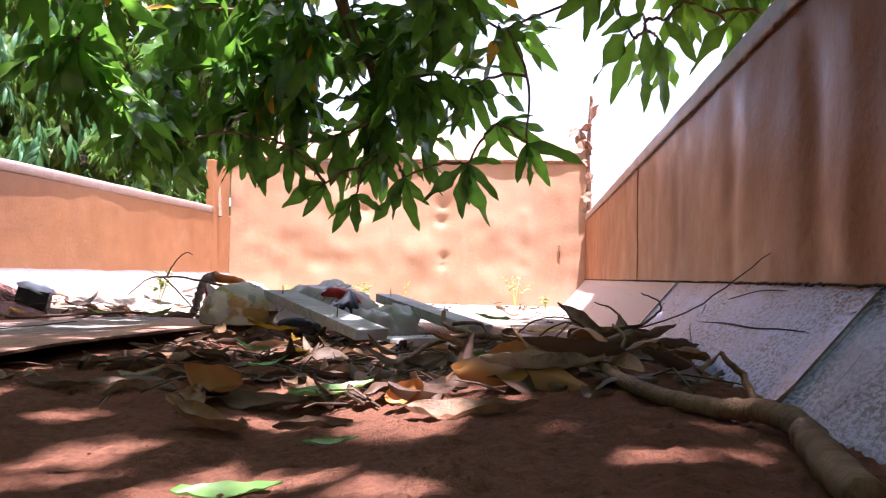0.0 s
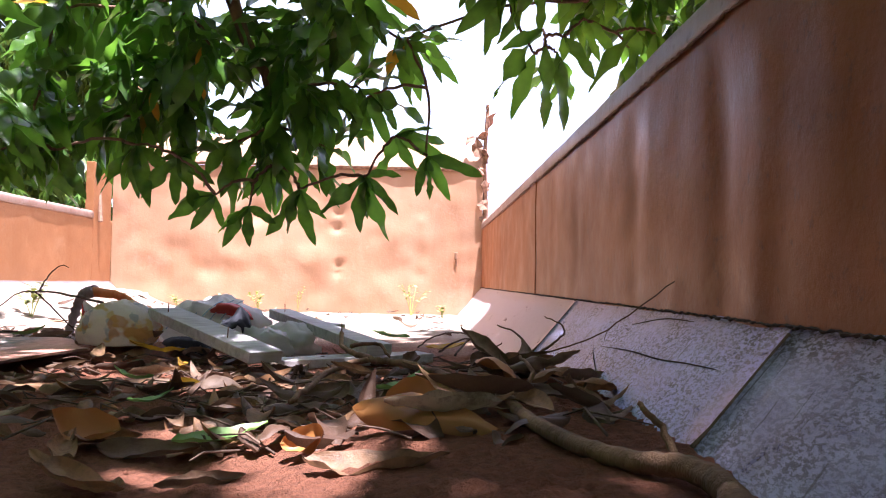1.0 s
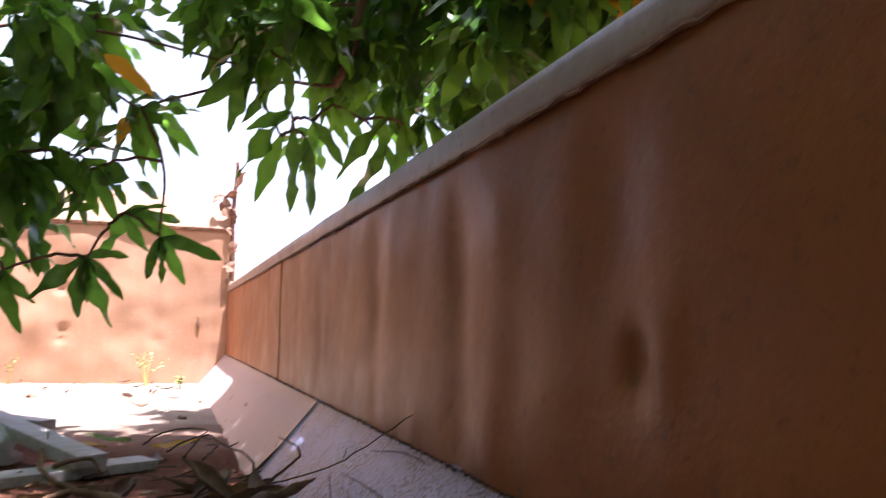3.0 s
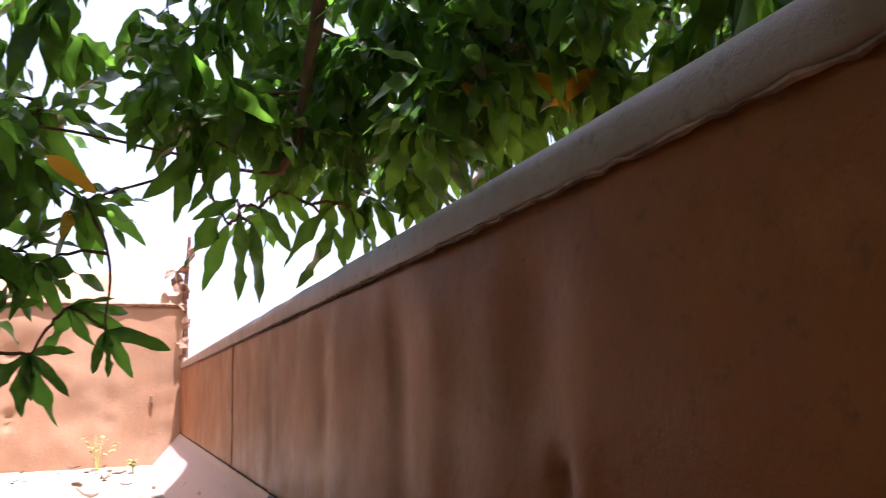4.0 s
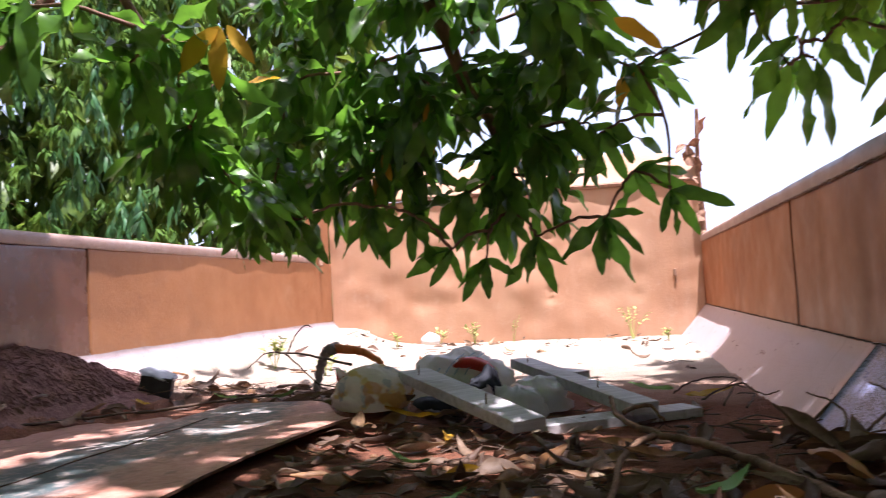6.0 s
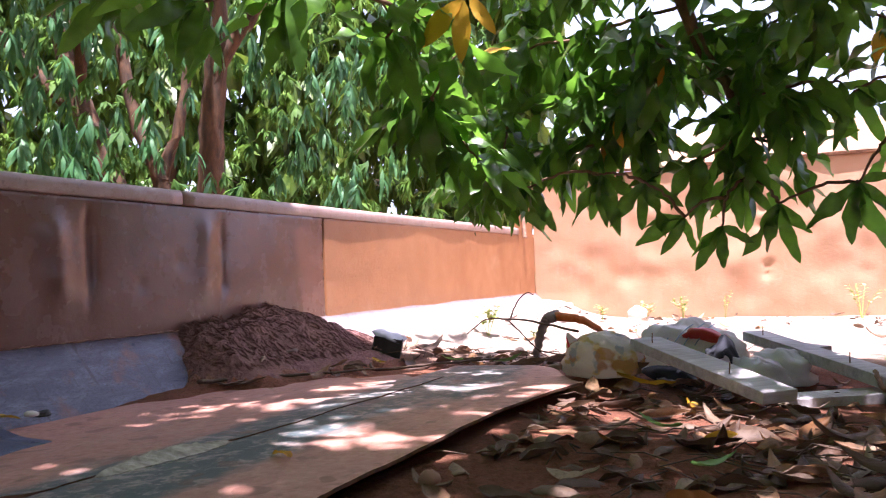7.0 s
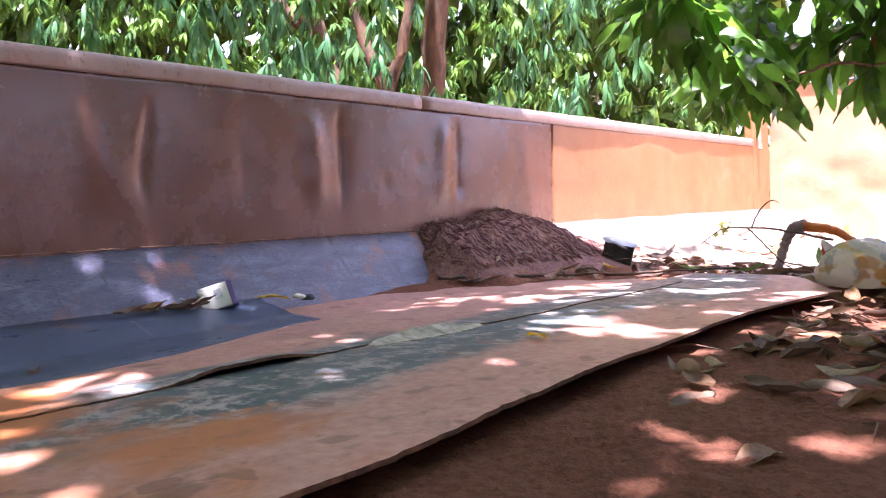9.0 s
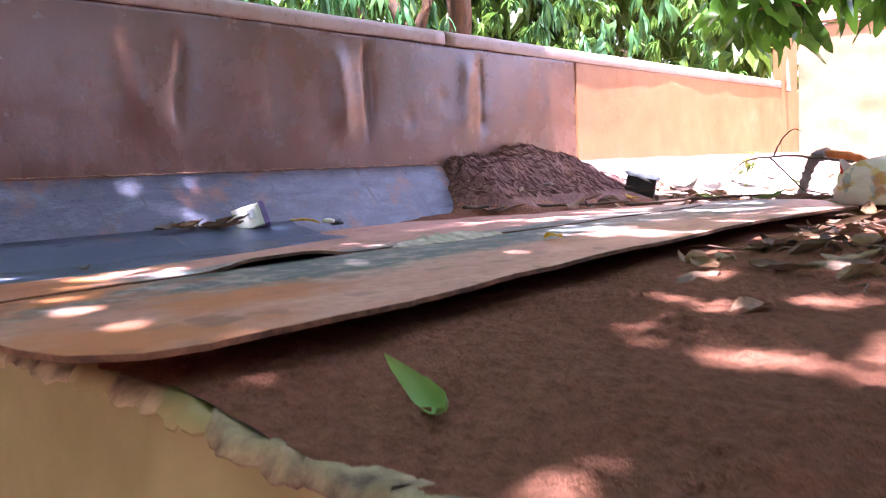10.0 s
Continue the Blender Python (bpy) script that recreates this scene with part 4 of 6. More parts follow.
cloth_v, cloth_f = [], []
for i in range(15):
    for j in range(11):
        u, v = i / 14, j / 10
        x, y = 0.262 + 0.085 * u, 2.14 + 0.10 * v
        z = 0.112 + 0.045 * math.exp(-((u - 0.55) ** 2 + (v - 0.6) ** 2) * 7) + 0.018 * nz(u, v, 4, 5) - 0.05 * sm((u - 0.6) / 0.4)
        cloth_v.append((x + 0.02 * nz(u, v, 1, 4), y + 0.02 * nz(u, v, 2, 4), z))
for i in range(14):
    for j in range(10):
        a = i * 11 + j
        cloth_f.append((a, a + 11, a + 12, a + 1))
cloth = tagged(new("black_cloth", raw_mesh("black_cloth", cloth_v, cloth_f, M_CLOTH, True)), "crumpled black cloth draped over the rubbish bags", "cloth")
mod = cloth.modifiers.new("thick", "SOLIDIFY")
mod.thickness = 0.004

under = tagged(new("dark_cloth", raw_mesh("dark_cloth", *crumpled(0.09, 0.040, 0.034, 31.0, 0.25, 0.4, 24, 12), M_CLOTH, True)), "dark navy crumpled cloth under a propped plank", "cloth")
under.matrix_world = pose(0.17, 2.20, 0.03, 0, 0, -40)

# small box and carton
small_box = empty("small_box", pose(-0.815, 2.47, soil_z(-0.815, 2.47) - 0.004, 8, 12, 24) @ Matrix.Scale(0.74, 4))
tagged(small_box, "small open black box with a grey film lid", "box")
for nm, sx, sy, sz, x, y, z in (("side", 0.13, 0.006, 0.085, 0, -0.055, 0.043), ("side", 0.13, 0.006, 0.085, 0, 0.055, 0.043), ("side", 0.006, 0.104, 0.085, -0.062, 0, 0.043), ("side", 0.006, 0.104, 0.085, 0.062, 0, 0.043), ("base", 0.118, 0.104, 0.006, 0, 0, 0.004)):
    part(nm, box_bm(sx, sy, sz, 0.001, m=pose(x, y, z)), M_BLACKCARD, small_box)
part("lid", raw_mesh("lid", *crumpled(0.075, 0.066, 0.018, 4.4, 0.25, 0.3, 20, 8), M_GREYCARD, True), None, small_box, "crumpled grey film", at=pose(0, 0.004, 0.080, 4, 6, 0))

carton = empty("carton", pose(-0.955, 1.0, 0.074, -14, -16, 57))
tagged(carton, "small flattened white carton with purple trim in the gutter", "carton")
part("body", box_bm(0.07, 0.045, 0.05, 0.002, m=pose(0, 0, 0.025)), M_WHITECARD, carton)
part("trim", box_bm(0.012, 0.047, 0.052, 0.002, m=pose(0.031, 0, 0.025)), M_PURPLE, carton, "purple printed end")
part("print_bar", box_bm(0.016, 0.002, 0.018, 0, m=pose(0.004, -0.0235, 0.03)), M_GREYCARD, carton, "grey print block")
part("flap", box_bm(0.05, 0.03, 0.002, 0.0005, m=pose(-0.05, 0, 0.03, 0, 40, 0)), M_WHITECARD, carton)

cap_ob = empty("bottle_cap", pose(-0.89, 4.92, 0.119))
tagged(cap_ob, "small pale plastic cap on the sand", "cap")
part("cap", raw_mesh("cap", *tube([(0, 0, 0), (0, 0, 0.003), (0, 0, 0.014), (0, 0, 0.016)], [0.03, 0.032, 0.030, 0.024], 14), M_WHITECARD), None, cap_ob)
tagged(new("bottle_cap", raw_mesh("bottle_cap", *tube([(-1.0, 1.275, 0.062), (-1.0, 1.275, 0.066), (-1.0, 1.274, 0.072)], [0.016, 0.017, 0.013], 12), M_BLACKCARD)), "black round cap at the foot of the sloping plate", "cap")
tagged(new("paper_scrap", raw_mesh("paper_scrap", [(x - 0.985, y + 1.235, z + 0.070) for x, y, z in crumpled(0.016, 0.012, 0.008, 19.0, 0.3, 0.4, 12, 8)[0]], crumpled(0.016, 0.012, 0.008, 19.0, 0.3, 0.4, 12, 8)[1], M_WHITECARD, True)), "small crumpled white paper scrap beside a cap", "paper")
tagged(new("crumpled_cup", raw_mesh("crumpled_cup", [(x - 0.40, y + 4.60, z + 0.06) for x, y, z in crumpled(0.05, 0.05, 0.045, 17.0, 0.22, 0.4, 18, 10)[0]], crumpled(0.05, 0.05, 0.045, 17.0, 0.22, 0.4, 18, 10)[1], M_WHITECARD, True)), "crumpled white paper cup on the sunlit sand", "cup")
tagged(new("stone", raw_mesh("stone", [(x + 0.0, y + 1.12, z + 0.028) for x, y, z in crumpled(0.016, 0.020, 0.016, 23.0, 0.2, 0.4, 14, 9)[0]], crumpled(0.016, 0.020, 0.016, 23.0, 0.2, 0.4, 14, 9)[1], M_GROUND, True)), "small rounded stone beside the sheet", "stone")

# bark hook
def curled_bark(name, a, b):
    k = Mat(name, 0.8)
    c = k.mix(k.ramp(k.noise(1.0, 5, 0.7, k.stretch((40, 40, 15))), [(0.35, 0.0), (0.65, 1.0)]), a, b)
    k.color(c)
    k.translucent(c, 0.5)
    return k.m


hook = empty("bark_strip", pose(0.045, -0.06, 0.026))
tagged(hook, "curled strip of grey and orange bark standing behind the bag", "bark")
add(hook, "bark_stem", stem([(-0.405, 2.74, 0.0), (-0.390, 2.75, 0.07), (-0.372, 2.75, 0.125), (-0.355, 2.75, 0.150), (-0.325, 2.75, 0.158)], 0.013, 0.021, 10, 5, 0.003), curled_bark("grey_bark", (0.26, 0.23, 0.22), (0.46, 0.41, 0.39)), smooth=True)
add(hook, "bark_tip", stem([(-0.335, 2.75, 0.156), (-0.27, 2.75, 0.150), (-0.215, 2.75, 0.132), (-0.17, 2.76, 0.100)], 0.017, 0.010, 10, 5, 0.003), curled_bark("orange_bark", (0.50, 0.21, 0.07), (0.62, 0.32, 0.13)), "orange dusted bark end", True)


# ---- sticks ----
def stick(name, paths, mat, label, sides=8):
    root = empty(name, pose(0, 0, 0.010))
    tagged(root, label, "stick")
    own = None
    for pts, r0, r1 in paths:
        made = add(own or root, "side_stem" if own else "stem", stem(pts, r0, r1, sides, 6, 0.0018), mat, smooth=True)
        own = own or made
    return root


stick("fallen_branch", [
    ([(0.617, 1.78, 0.112), (0.628, 1.70, 0.092), (0.665, 1.60, 0.084), (0.71, 1.53, 0.080), (0.766, 1.45, 0.082), (0.838, 1.257, 0.082), (0.892, 1.066, 0.082), (0.912, 0.89, 0.080), (0.945, 0.762, 0.080), (0.975, 0.700, 0.082), (1.004, 0.655, 0.086), (1.008, 0.60, 0.088), (0.998, 0.53, 0.086), (0.990, 0.47, 0.084), (0.984, 0.41, 0.080)], 0.0045, 0.0125),
    ([(0.690, 1.555, 0.080), (0.650, 1.47, 0.074), (0.627, 1.34, 0.068), (0.615, 1.13, 0.062)], 0.0062, 0.004),
    ([(0.64, 1.76, 0.086), (0.69, 1.86, 0.085), (0.72, 1.82, 0.060)], 0.005, 0.003),
    ([(0.90, 1.02, 0.084), (0.935, 1.06, 0.110), (0.925, 1.12, 0.130)], 0.004, 0.002),
    ([(1.000, 0.665, 0.088), (0.992, 0.690, 0.112), (0.976, 0.705, 0.130)], 0.0042, 0.0022),
], M_STICK, "crooked dry fallen branch lying across the leaf litter")
stick("dry_branch", [
    ([(0.93, 1.42, 0.09), (1.02, 1.36, 0.12), (1.08, 1.28, 0.16), (1.148, 1.16, 0.235)], 0.0017, 0.0008),
    ([(0.95, 1.41, 0.095), (0.97, 1.46, 0.13), (0.93, 1.52, 0.15)], 0.003, 0.0012),
    ([(0.97, 1.40, 0.10), (1.02, 1.45, 0.12), (1.04, 1.43, 0.15), (1.01, 1.47, 0.17)], 0.003, 0.001),
], M_TWIG, "thin dark dry twig leaning on the sloping plate")
stick("dry_branch", [
    ([(-0.10, 2.30, 0.150), (-0.25, 2.42, 0.168), (-0.44, 2.60, 0.172), (-0.58, 2.78, 0.155), (-0.68, 2.85, 0.10)], 0.004, 0.0018),
    ([(-0.40, 2.56, 0.172), (-0.39, 2.60, 0.22), (-0.36, 2.62, 0.255), (-0.335, 2.62, 0.248)], 0.003, 0.0012),
    ([(-0.42, 2.58, 0.172), (-0.38, 2.62, 0.12), (-0.33, 2.64, 0.06), (-0.28, 2.66, 0.03)], 0.003, 0.0015),
    ([(-0.33, 2.64, 0.06), (-0.22, 2.60, 0.05), (-0.15, 2.45, 0.06)], 0.0025, 0.0012),
], M_TWIG, "bent thin dry twig rising behind the bag")
stick("dry_branch", [
    ([(-0.78, 2.30, 0.06), (-0.70, 2.20, 0.045), (-0.55, 2.27, 0.055), (-0.38, 2.40, 0.06)], 0.006, 0.003),
    ([(-0.97, 1.72, 0.066), (-0.90, 1.86, 0.06), (-0.80, 2.0, 0.056), (-0.66, 2.12, 0.058)], 0.006, 0.003),
], M_TWIG, "long dry twig lying along the sheet")
stick("dry_branch", [
    ([(0.78, 2.45, 0.03), (0.82, 2.40, 0.065), (0.88, 2.36, 0.080), (0.94, 2.40, 0.07), (0.92, 2.46, 0.045)], 0.0026, 0.0014),
    ([(0.84, 2.30, 0.03), (0.90, 2.25, 0.07), (0.95, 2.30, 0.06)], 0.003, 0.0015),
    ([(0.88, 2.2, 0.03), (0.93, 2.3, 0.07), (0.98, 2.24, 0.05), (1.0, 2.15, 0.07)], 0.003, 0.0015),
    ([(0.92, 2.1, 0.04), (0.96, 2.25, 0.05), (0.94, 2.4, 0.03)], 0.003, 0.0015),
], M_TWIG, "tangle of curled dark twigs at the foot of the slope")

TW = random.Random(91)
pieces = []
for _ in range(220):
    zone = TW.random()
    if zone < 0.55:
        x, y = TW.uniform(0.25, 1.03), TW.uniform(0.85, 2.15)
    elif zone < 0.75:
        x, y = TW.uniform(-0.05, 0.6), TW.uniform(1.3, 2.1)
    elif zone < 0.92:
        x, y = TW.uniform(-0.95, -0.15), TW.uniform(2.35, 2.95)
    else:
        x, y = TW.uniform(-1.0, 1.0), TW.uniform(3, 4.9)
    a, L = TW.uniform(0, 6.28), TW.uniform(0.03, 0.15)
    z = soil_z(x, y) + 0.006
    mid = (x + 0.5 * L * math.cos(a) + TW.uniform(-0.01, 0.01), y + 0.5 * L * math.sin(a), z + TW.uniform(0, 0.02))
    pieces.append((*tube([(x, y, z), mid, (x + L * math.cos(a + 0.3), y + L * math.sin(a + 0.3), z + TW.uniform(0, 0.012))], [TW.uniform(0.0008, 0.0022), 0.0015, 0.0008], 5), None))
tagged(new("twig_litter", joined("twig_litter", pieces, M_TWIG)), "scattered dry twigs and bark bits over the soil", "twigs", kind="stuff")

pieces = []
for _ in range(1700):
    if TW.random() < 0.7:
        x, y = TW.uniform(-0.05, 1.0), Y0 + 0.03 + 2.0 * TW.random() ** 1.3
    else:
        x, y = TW.uniform(-1.05, 1.0), TW.uniform(2.2, 4.9)
    s = TW.uniform(0.0010, 0.0030) * (1.8 if TW.random() < 0.06 else 1)
    v = [(s * TW.uniform(0.7, 1.3) * a, s * TW.uniform(0.7, 1.3) * b, s * TW.uniform(0.5, 1) * c) for a, b, c in ((1, 0, 0), (0, 1, 0), (-1, 0, 0), (0, -1, 0), (0, 0, 1), (0, 0, -0.6))]
    f = [(0, 1, 4), (1, 2, 4), (2, 3, 4), (3, 0, 4), (1, 0, 5), (2, 1, 5), (3, 2, 5), (0, 3, 5)]
    pieces.append((v, f, Matrix.Translation((x, y, soil_z(x, y) + 0.3 * s))))
strands = []
for _ in range(4200):
    y = TW.uniform(1.74, 2.75)
    x = -1.145 + 0.36 * TW.random() ** 1.4
    z = soil_z(x, y)
    if z < 0.10:
        continue
    L, w = TW.uniform(0.010, 0.032), TW.uniform(0.0006, 0.0018)
    tx, ty = x + L * TW.uniform(0.5, 1.0), y + L * TW.uniform(-0.5, 0.3)
    lift = TW.uniform(0.0, 0.005)
    v = [(x, y - w, z + lift), (x, y + w, z + lift), (tx, ty, soil_z(tx, ty) + 0.003), (x, y, z - 0.004)]
    strands.append((v, [(0, 2, 1), (0, 3, 2), (1, 2, 3), (0, 1, 3)], None))
    if x < -1.09:
        v = [(x - w, y, z - 0.003), (x + w, y, z - 0.003), (x + TW.uniform(-0.004, 0.004), y + TW.uniform(-0.006, 0.006), z + TW.uniform(0.004, 0.014)), (x, y + w, z - 0.003)]
        strands.append((v, [(0, 1, 2), (1, 3, 2), (3, 0, 2)], None))
tagged(new("soil_crust", joined("soil_crust", strands, M_PILE, False)), "fibrous crumbly crust of the moist soil heap", "soil", kind="stuff")
tagged(new("soil_clods", joined("soil_clods", pieces, M_SOIL, False)), "small crumbs and clods of red soil", "clods", kind="stuff")

# ---- fallen leaves ----
LV = random.Random(5)
DEAD, DEAD_VF, LITTER = [], [], []
for i in range(9):
    v, f = dead_shape(LV.uniform(0.11, 0.16), LV.uniform(0.046, 0.066), LV.choice((-1, 1)) * LV.uniform(0.4, 1.4), LV.choice((-1, 1, 1)) * LV.uniform(0.8, 2.4), LV.uniform(-0.9, 0.9), i)
    DEAD_VF.append((v, f))
    DEAD.append(raw_mesh("fallen_leaf", v, f, M_DEAD, True))
FRESH = [raw_mesh("green_leaf", *dead_shape(0.15, 0.045, d, 0.9, t, 3), M_FRESH, True) for d, t in ((0.6, 0.3), (1.3, 0.5))]
YEL = [raw_mesh("yellow_fallen_leaf", *dead_shape(0.17, 0.05, d, 0.9, 0.4, 4), M_YELLOW, True) for d in (0.7, -0.6)]


def fallen(mesh, x, y, turn, size=1.0, lift=0.012, rx=0.0, ry=0.0, z=None, label="curled brown dead mango leaf on the litter"):
    ob = new(mesh.name.split(".")[0], mesh)
    ob.matrix_world = pose(x, y, (soil_z(x, y) if z is None else z) + lift, rx, ry, turn) @ Matrix.Diagonal((size, size, size, 1))
    return tagged(ob, label, "leaf", "fallen leaves")


def scatter(n, x0, x1, y0, y1, size=(0.6, 1.15), lift=0.02, keep=lambda x, y: True, flat=1.0, far=False):
    k = 0
    while k < n:
        x, y = LV.uniform(x0, x1), LV.uniform(y0, y1)
        if not keep(x, y):
            continue
        k += 1
        i, turn, s, up, rx, ry = LV.randrange(9), LV.uniform(0, 360), LV.uniform(*size), LV.uniform(0.004, lift), LV.uniform(-9, 9) * flat, LV.uniform(-30, 30) * flat
        if far:
            LITTER.append((*DEAD_VF[i], pose(x, y, soil_z(x, y) + up, rx, ry, turn) @ Matrix.Diagonal((s, s, s, 1))))
        else:
            fallen(DEAD[i], x, y, turn, s, up, rx, ry)


scatter(120, 0.45, 1.02, 0.93, 1.72, (0.5, 0.95), 0.020, flat=0.9)
scatter(16, 0.55, 1.0, 1.75, 2.3, (0.35, 0.6), 0.010, flat=0.5)
scatter(110, -0.02, 0.55, 1.22, 2.02, (0.35, 0.8), 0.012, flat=0.8)
scatter(16, -0.02, 0.35, 1.9, 2.2, (0.7, 1.1), 0.02, flat=0.8)
scatter(30, 0.16, 0.9, 0.80, 1.28, (0.35, 0.75), 0.010)
scatter(44, 0.02, 0.62, 0.98, 1.60, (0.55, 0.95), 0.012)
scatter(54, -0.95, -0.12, 2.34, 2.85, (0.5, 1.0), 0.03, far=True)
scatter(46, -0.9, 1.0, 3.0, 5.0, (0.35, 0.75), 0.012, far=True)
scatter(14, -0.55, 1.0, 4.7, 5.03, (0.4, 0.7), 0.012, far=True)
scatter(12, -0.97, -0.70, 1.75, 2.3, (0.4, 0.8), 0.02)

tagged(new("leaf_litter", joined("leaf_litter", LITTER, M_LITTER)), "dry brown leaves strewn over sand and around the rubbish", "leaves", kind="stuff")
BIG = raw_mesh("fallen_leaf", *dead_shape(0.20, 0.066, 0.8, 1.6, 0.6, 77, 16, 6), M_DEAD, True)
AMBER = raw_mesh("fallen_leaf", *dead_shape(0.20, 0.078, -0.9, -1.6, 0.5, 31, 16, 6), M_ORANGE, True)
CUP = raw_mesh("fallen_leaf", *dead_shape(0.12, 0.075, 2.0, 1.9, 0.3, 32, 14, 6), M_ORANGE, True)
fallen(AMBER, 0.71, 0.96, -116, 0.95, 0.048, 4, 25, label="large curled orange mango leaf arched over the soil")
fallen(BIG, 0.68, 0.81, -105, 0.75, 0.010, 0, 15, label="long tan dead mango leaf flat on the soil")
fallen(CUP, 0.64, 0.92, -80, 0.55, 0.015, 20, 55, label="small cupped orange dead leaf on edge")
fallen(CUP, 0.74, 1.06, -60, 0.85, 0.02, 10, 50, label="cupped orange-brown dead leaf among litter")
fallen(CUP, 0.43, 1.02, 100, 0.8, 0.015, 10, -40, label="cupped orange-brown dead leaf among litter")
for _ in range(16):
    fallen(DEAD[LV.randrange(8)], LV.uniform(0.90, 1.01), LV.uniform(0.98, 1.38), LV.uniform(0, 360), LV.uniform(0.5, 0.85), LV.uniform(0.012, 0.035), LV.uniform(-35, 35), LV.uniform(-55, 55), label="curled brown dead leaf against the sloping plate")
fallen(BIG, 0.72, 1.00, 20, 0.36, 0.012, 65, 20, label="stiff brown dead leaf standing on edge")
fallen(BIG, 0.40, 0.90, 15, 0.55, 0.012, 0, 25, label="curled tan dead mango leaf on the soil")
fallen(BIG, 0.93, 1.00, 100, 0.75, 0.025, 0, 35, label="large curled brown dead mango leaf by the branch")
fallen(BIG, 0.52, 0.78, 60, 0.75, 0.008, 0, 10, label="broad brown dead mango leaf lying on soil")
fallen(BIG, 0.60, 1.30, -70, 0.7, 0.02, 0, 35, label="curled brown dead mango leaf on litter")
fallen(AMBER, 0.88, 1.28, -150, 0.6, 0.045, 0, -35, label="curled orange leaf beside the fallen branch")
fallen(FRESH[0], 0.51, 0.95, -53, 0.8, 0.028, 0, 12, label="pale green fallen mango leaf")
fallen(FRESH[1], 0.72, 1.16, -50, 0.7, 0.03, 0, 0, label="yellowish green fallen mango leaf")
fallen(FRESH[0], 0.60, 0.70, -75, 0.36, 0.010, 0, 10, label="small bright green fallen leaf on the soil")
fallen(raw_mesh("green_leaf", *dead_shape(0.13, 0.030, 2.1, 1.5, 0.5, 3, 14), M_FRESH, True), 0.175, 0.36, 60, 0.85, 0.006, 0, -40, label="fresh green curled leaf standing on bare soil")
fallen(FRESH[0], 0.55, 0.535, -80, 0.55, 0.010, 0, 14, label="yellow-green fallen leaf on the soil")
fallen(FRESH[1], 0.35, 1.25, -60, 0.5, 0.02, 0, 5, label="yellow-green fallen mango leaf")
fallen(YEL[1], 0.34, 1.44, -40, 0.45, 0.015, 15, 50, label="yellow curled fallen mango leaf")
fallen(FRESH[0], -0.50, 2.40, 70, 0.7, 0.03, 0, 10, label="green leaf at the edge of the sheet")
fallen(FRESH[1], -0.42, 2.42, -85, 0.75, 0.03, 0, -15, label="green leaf at the edge of the sheet")
fallen(FRESH[0], -0.16, 2.42, 20, 0.5, 0.05, 40, 0, label="yellow-green leaf beside the bag")
fallen(FRESH[1], 0.30, 1.53, 80, 0.6, 0.02, 0, 10, label="yellow-green fallen mango leaf")
fallen(FRESH[0], 0.76, 2.12, 60, 0.8, 0.06, 0, 0, label="yellow-green leaf hanging over a plank end")
fallen(YEL[0], 0.21, 2.03, 80, 0.9, 0.025, 0, 10, label="long yellow mango leaf on dry litter")
fallen(YEL[1], 0.29, 1.72, 10, 0.55, 0.03, 0, 30, label="yellow fallen mango leaf")
fallen(YEL[0], 0.80, 2.32, -70, 0.8, 0.02, 0, 10, label="yellow fallen leaf beside the planks")
fallen(YEL[1], 0.60, 2.38, -70, 0.6, 0.02, 0, 10, label="yellow fallen leaf beside the planks")
fallen(YEL[1], -0.20, 1.06, 60, 0.4, 0.008, 0, 10, z=0.064, label="yellow-green leaf lying on the sheet")
fallen(YEL[0], -0.70, 2.25, 60, 0.5, 0.02, 0, 10, label="yellowed leaf by the soil heap")
fallen(DEAD[2], -0.985, 0.93, 40, 0.7, 0.0, 0, 20, z=0.080, label="dry tan leaf in the gutter")
fallen(DEAD[5], -0.98, 0.83, 10, 0.6, 0.0, 0, 10, z=0.080, label="crumpled tan leaf in the gutter")
fallen(DEAD[7], -0.975, 0.88, -30, 0.6, 0.0, 0, -10, z=0.084, label="crumpled tan leaf in the gutter")
fallen(DEAD[1], -1.0, 0.85, 80, 0.5, 0.0, 0, -10, z=0.080, label="dry tan leaf in the gutter")
for x, y, turn, size, rx, ry in ((-0.945, 0.80, 15, 0.42, 0, 20), (-0.940, 0.86, -20, 0.38, 4, -15), (-0.95, 0.83, 40, 0.42, -4, 25), (-0.95, 0.76, 5, 0.36, 0, 20), (-0.945, 0.90, -35, 0.36, 6, 10)):
    fallen(BIG, x, y, turn, size, 0.006, rx, ry, z=0.086, label="curled tan dead leaf in the gutter")
fallen(YEL[1], -1.0, 1.12, -20, 0.5, 0.006, 0, 0, z=0.076, label="long yellowed leaf in the gutter")
fallen(DEAD[6], -0.68, 0.50, 70, 0.4, 0.008, 0, 0, z=0.053, label="pale dry leaf on the sheet")


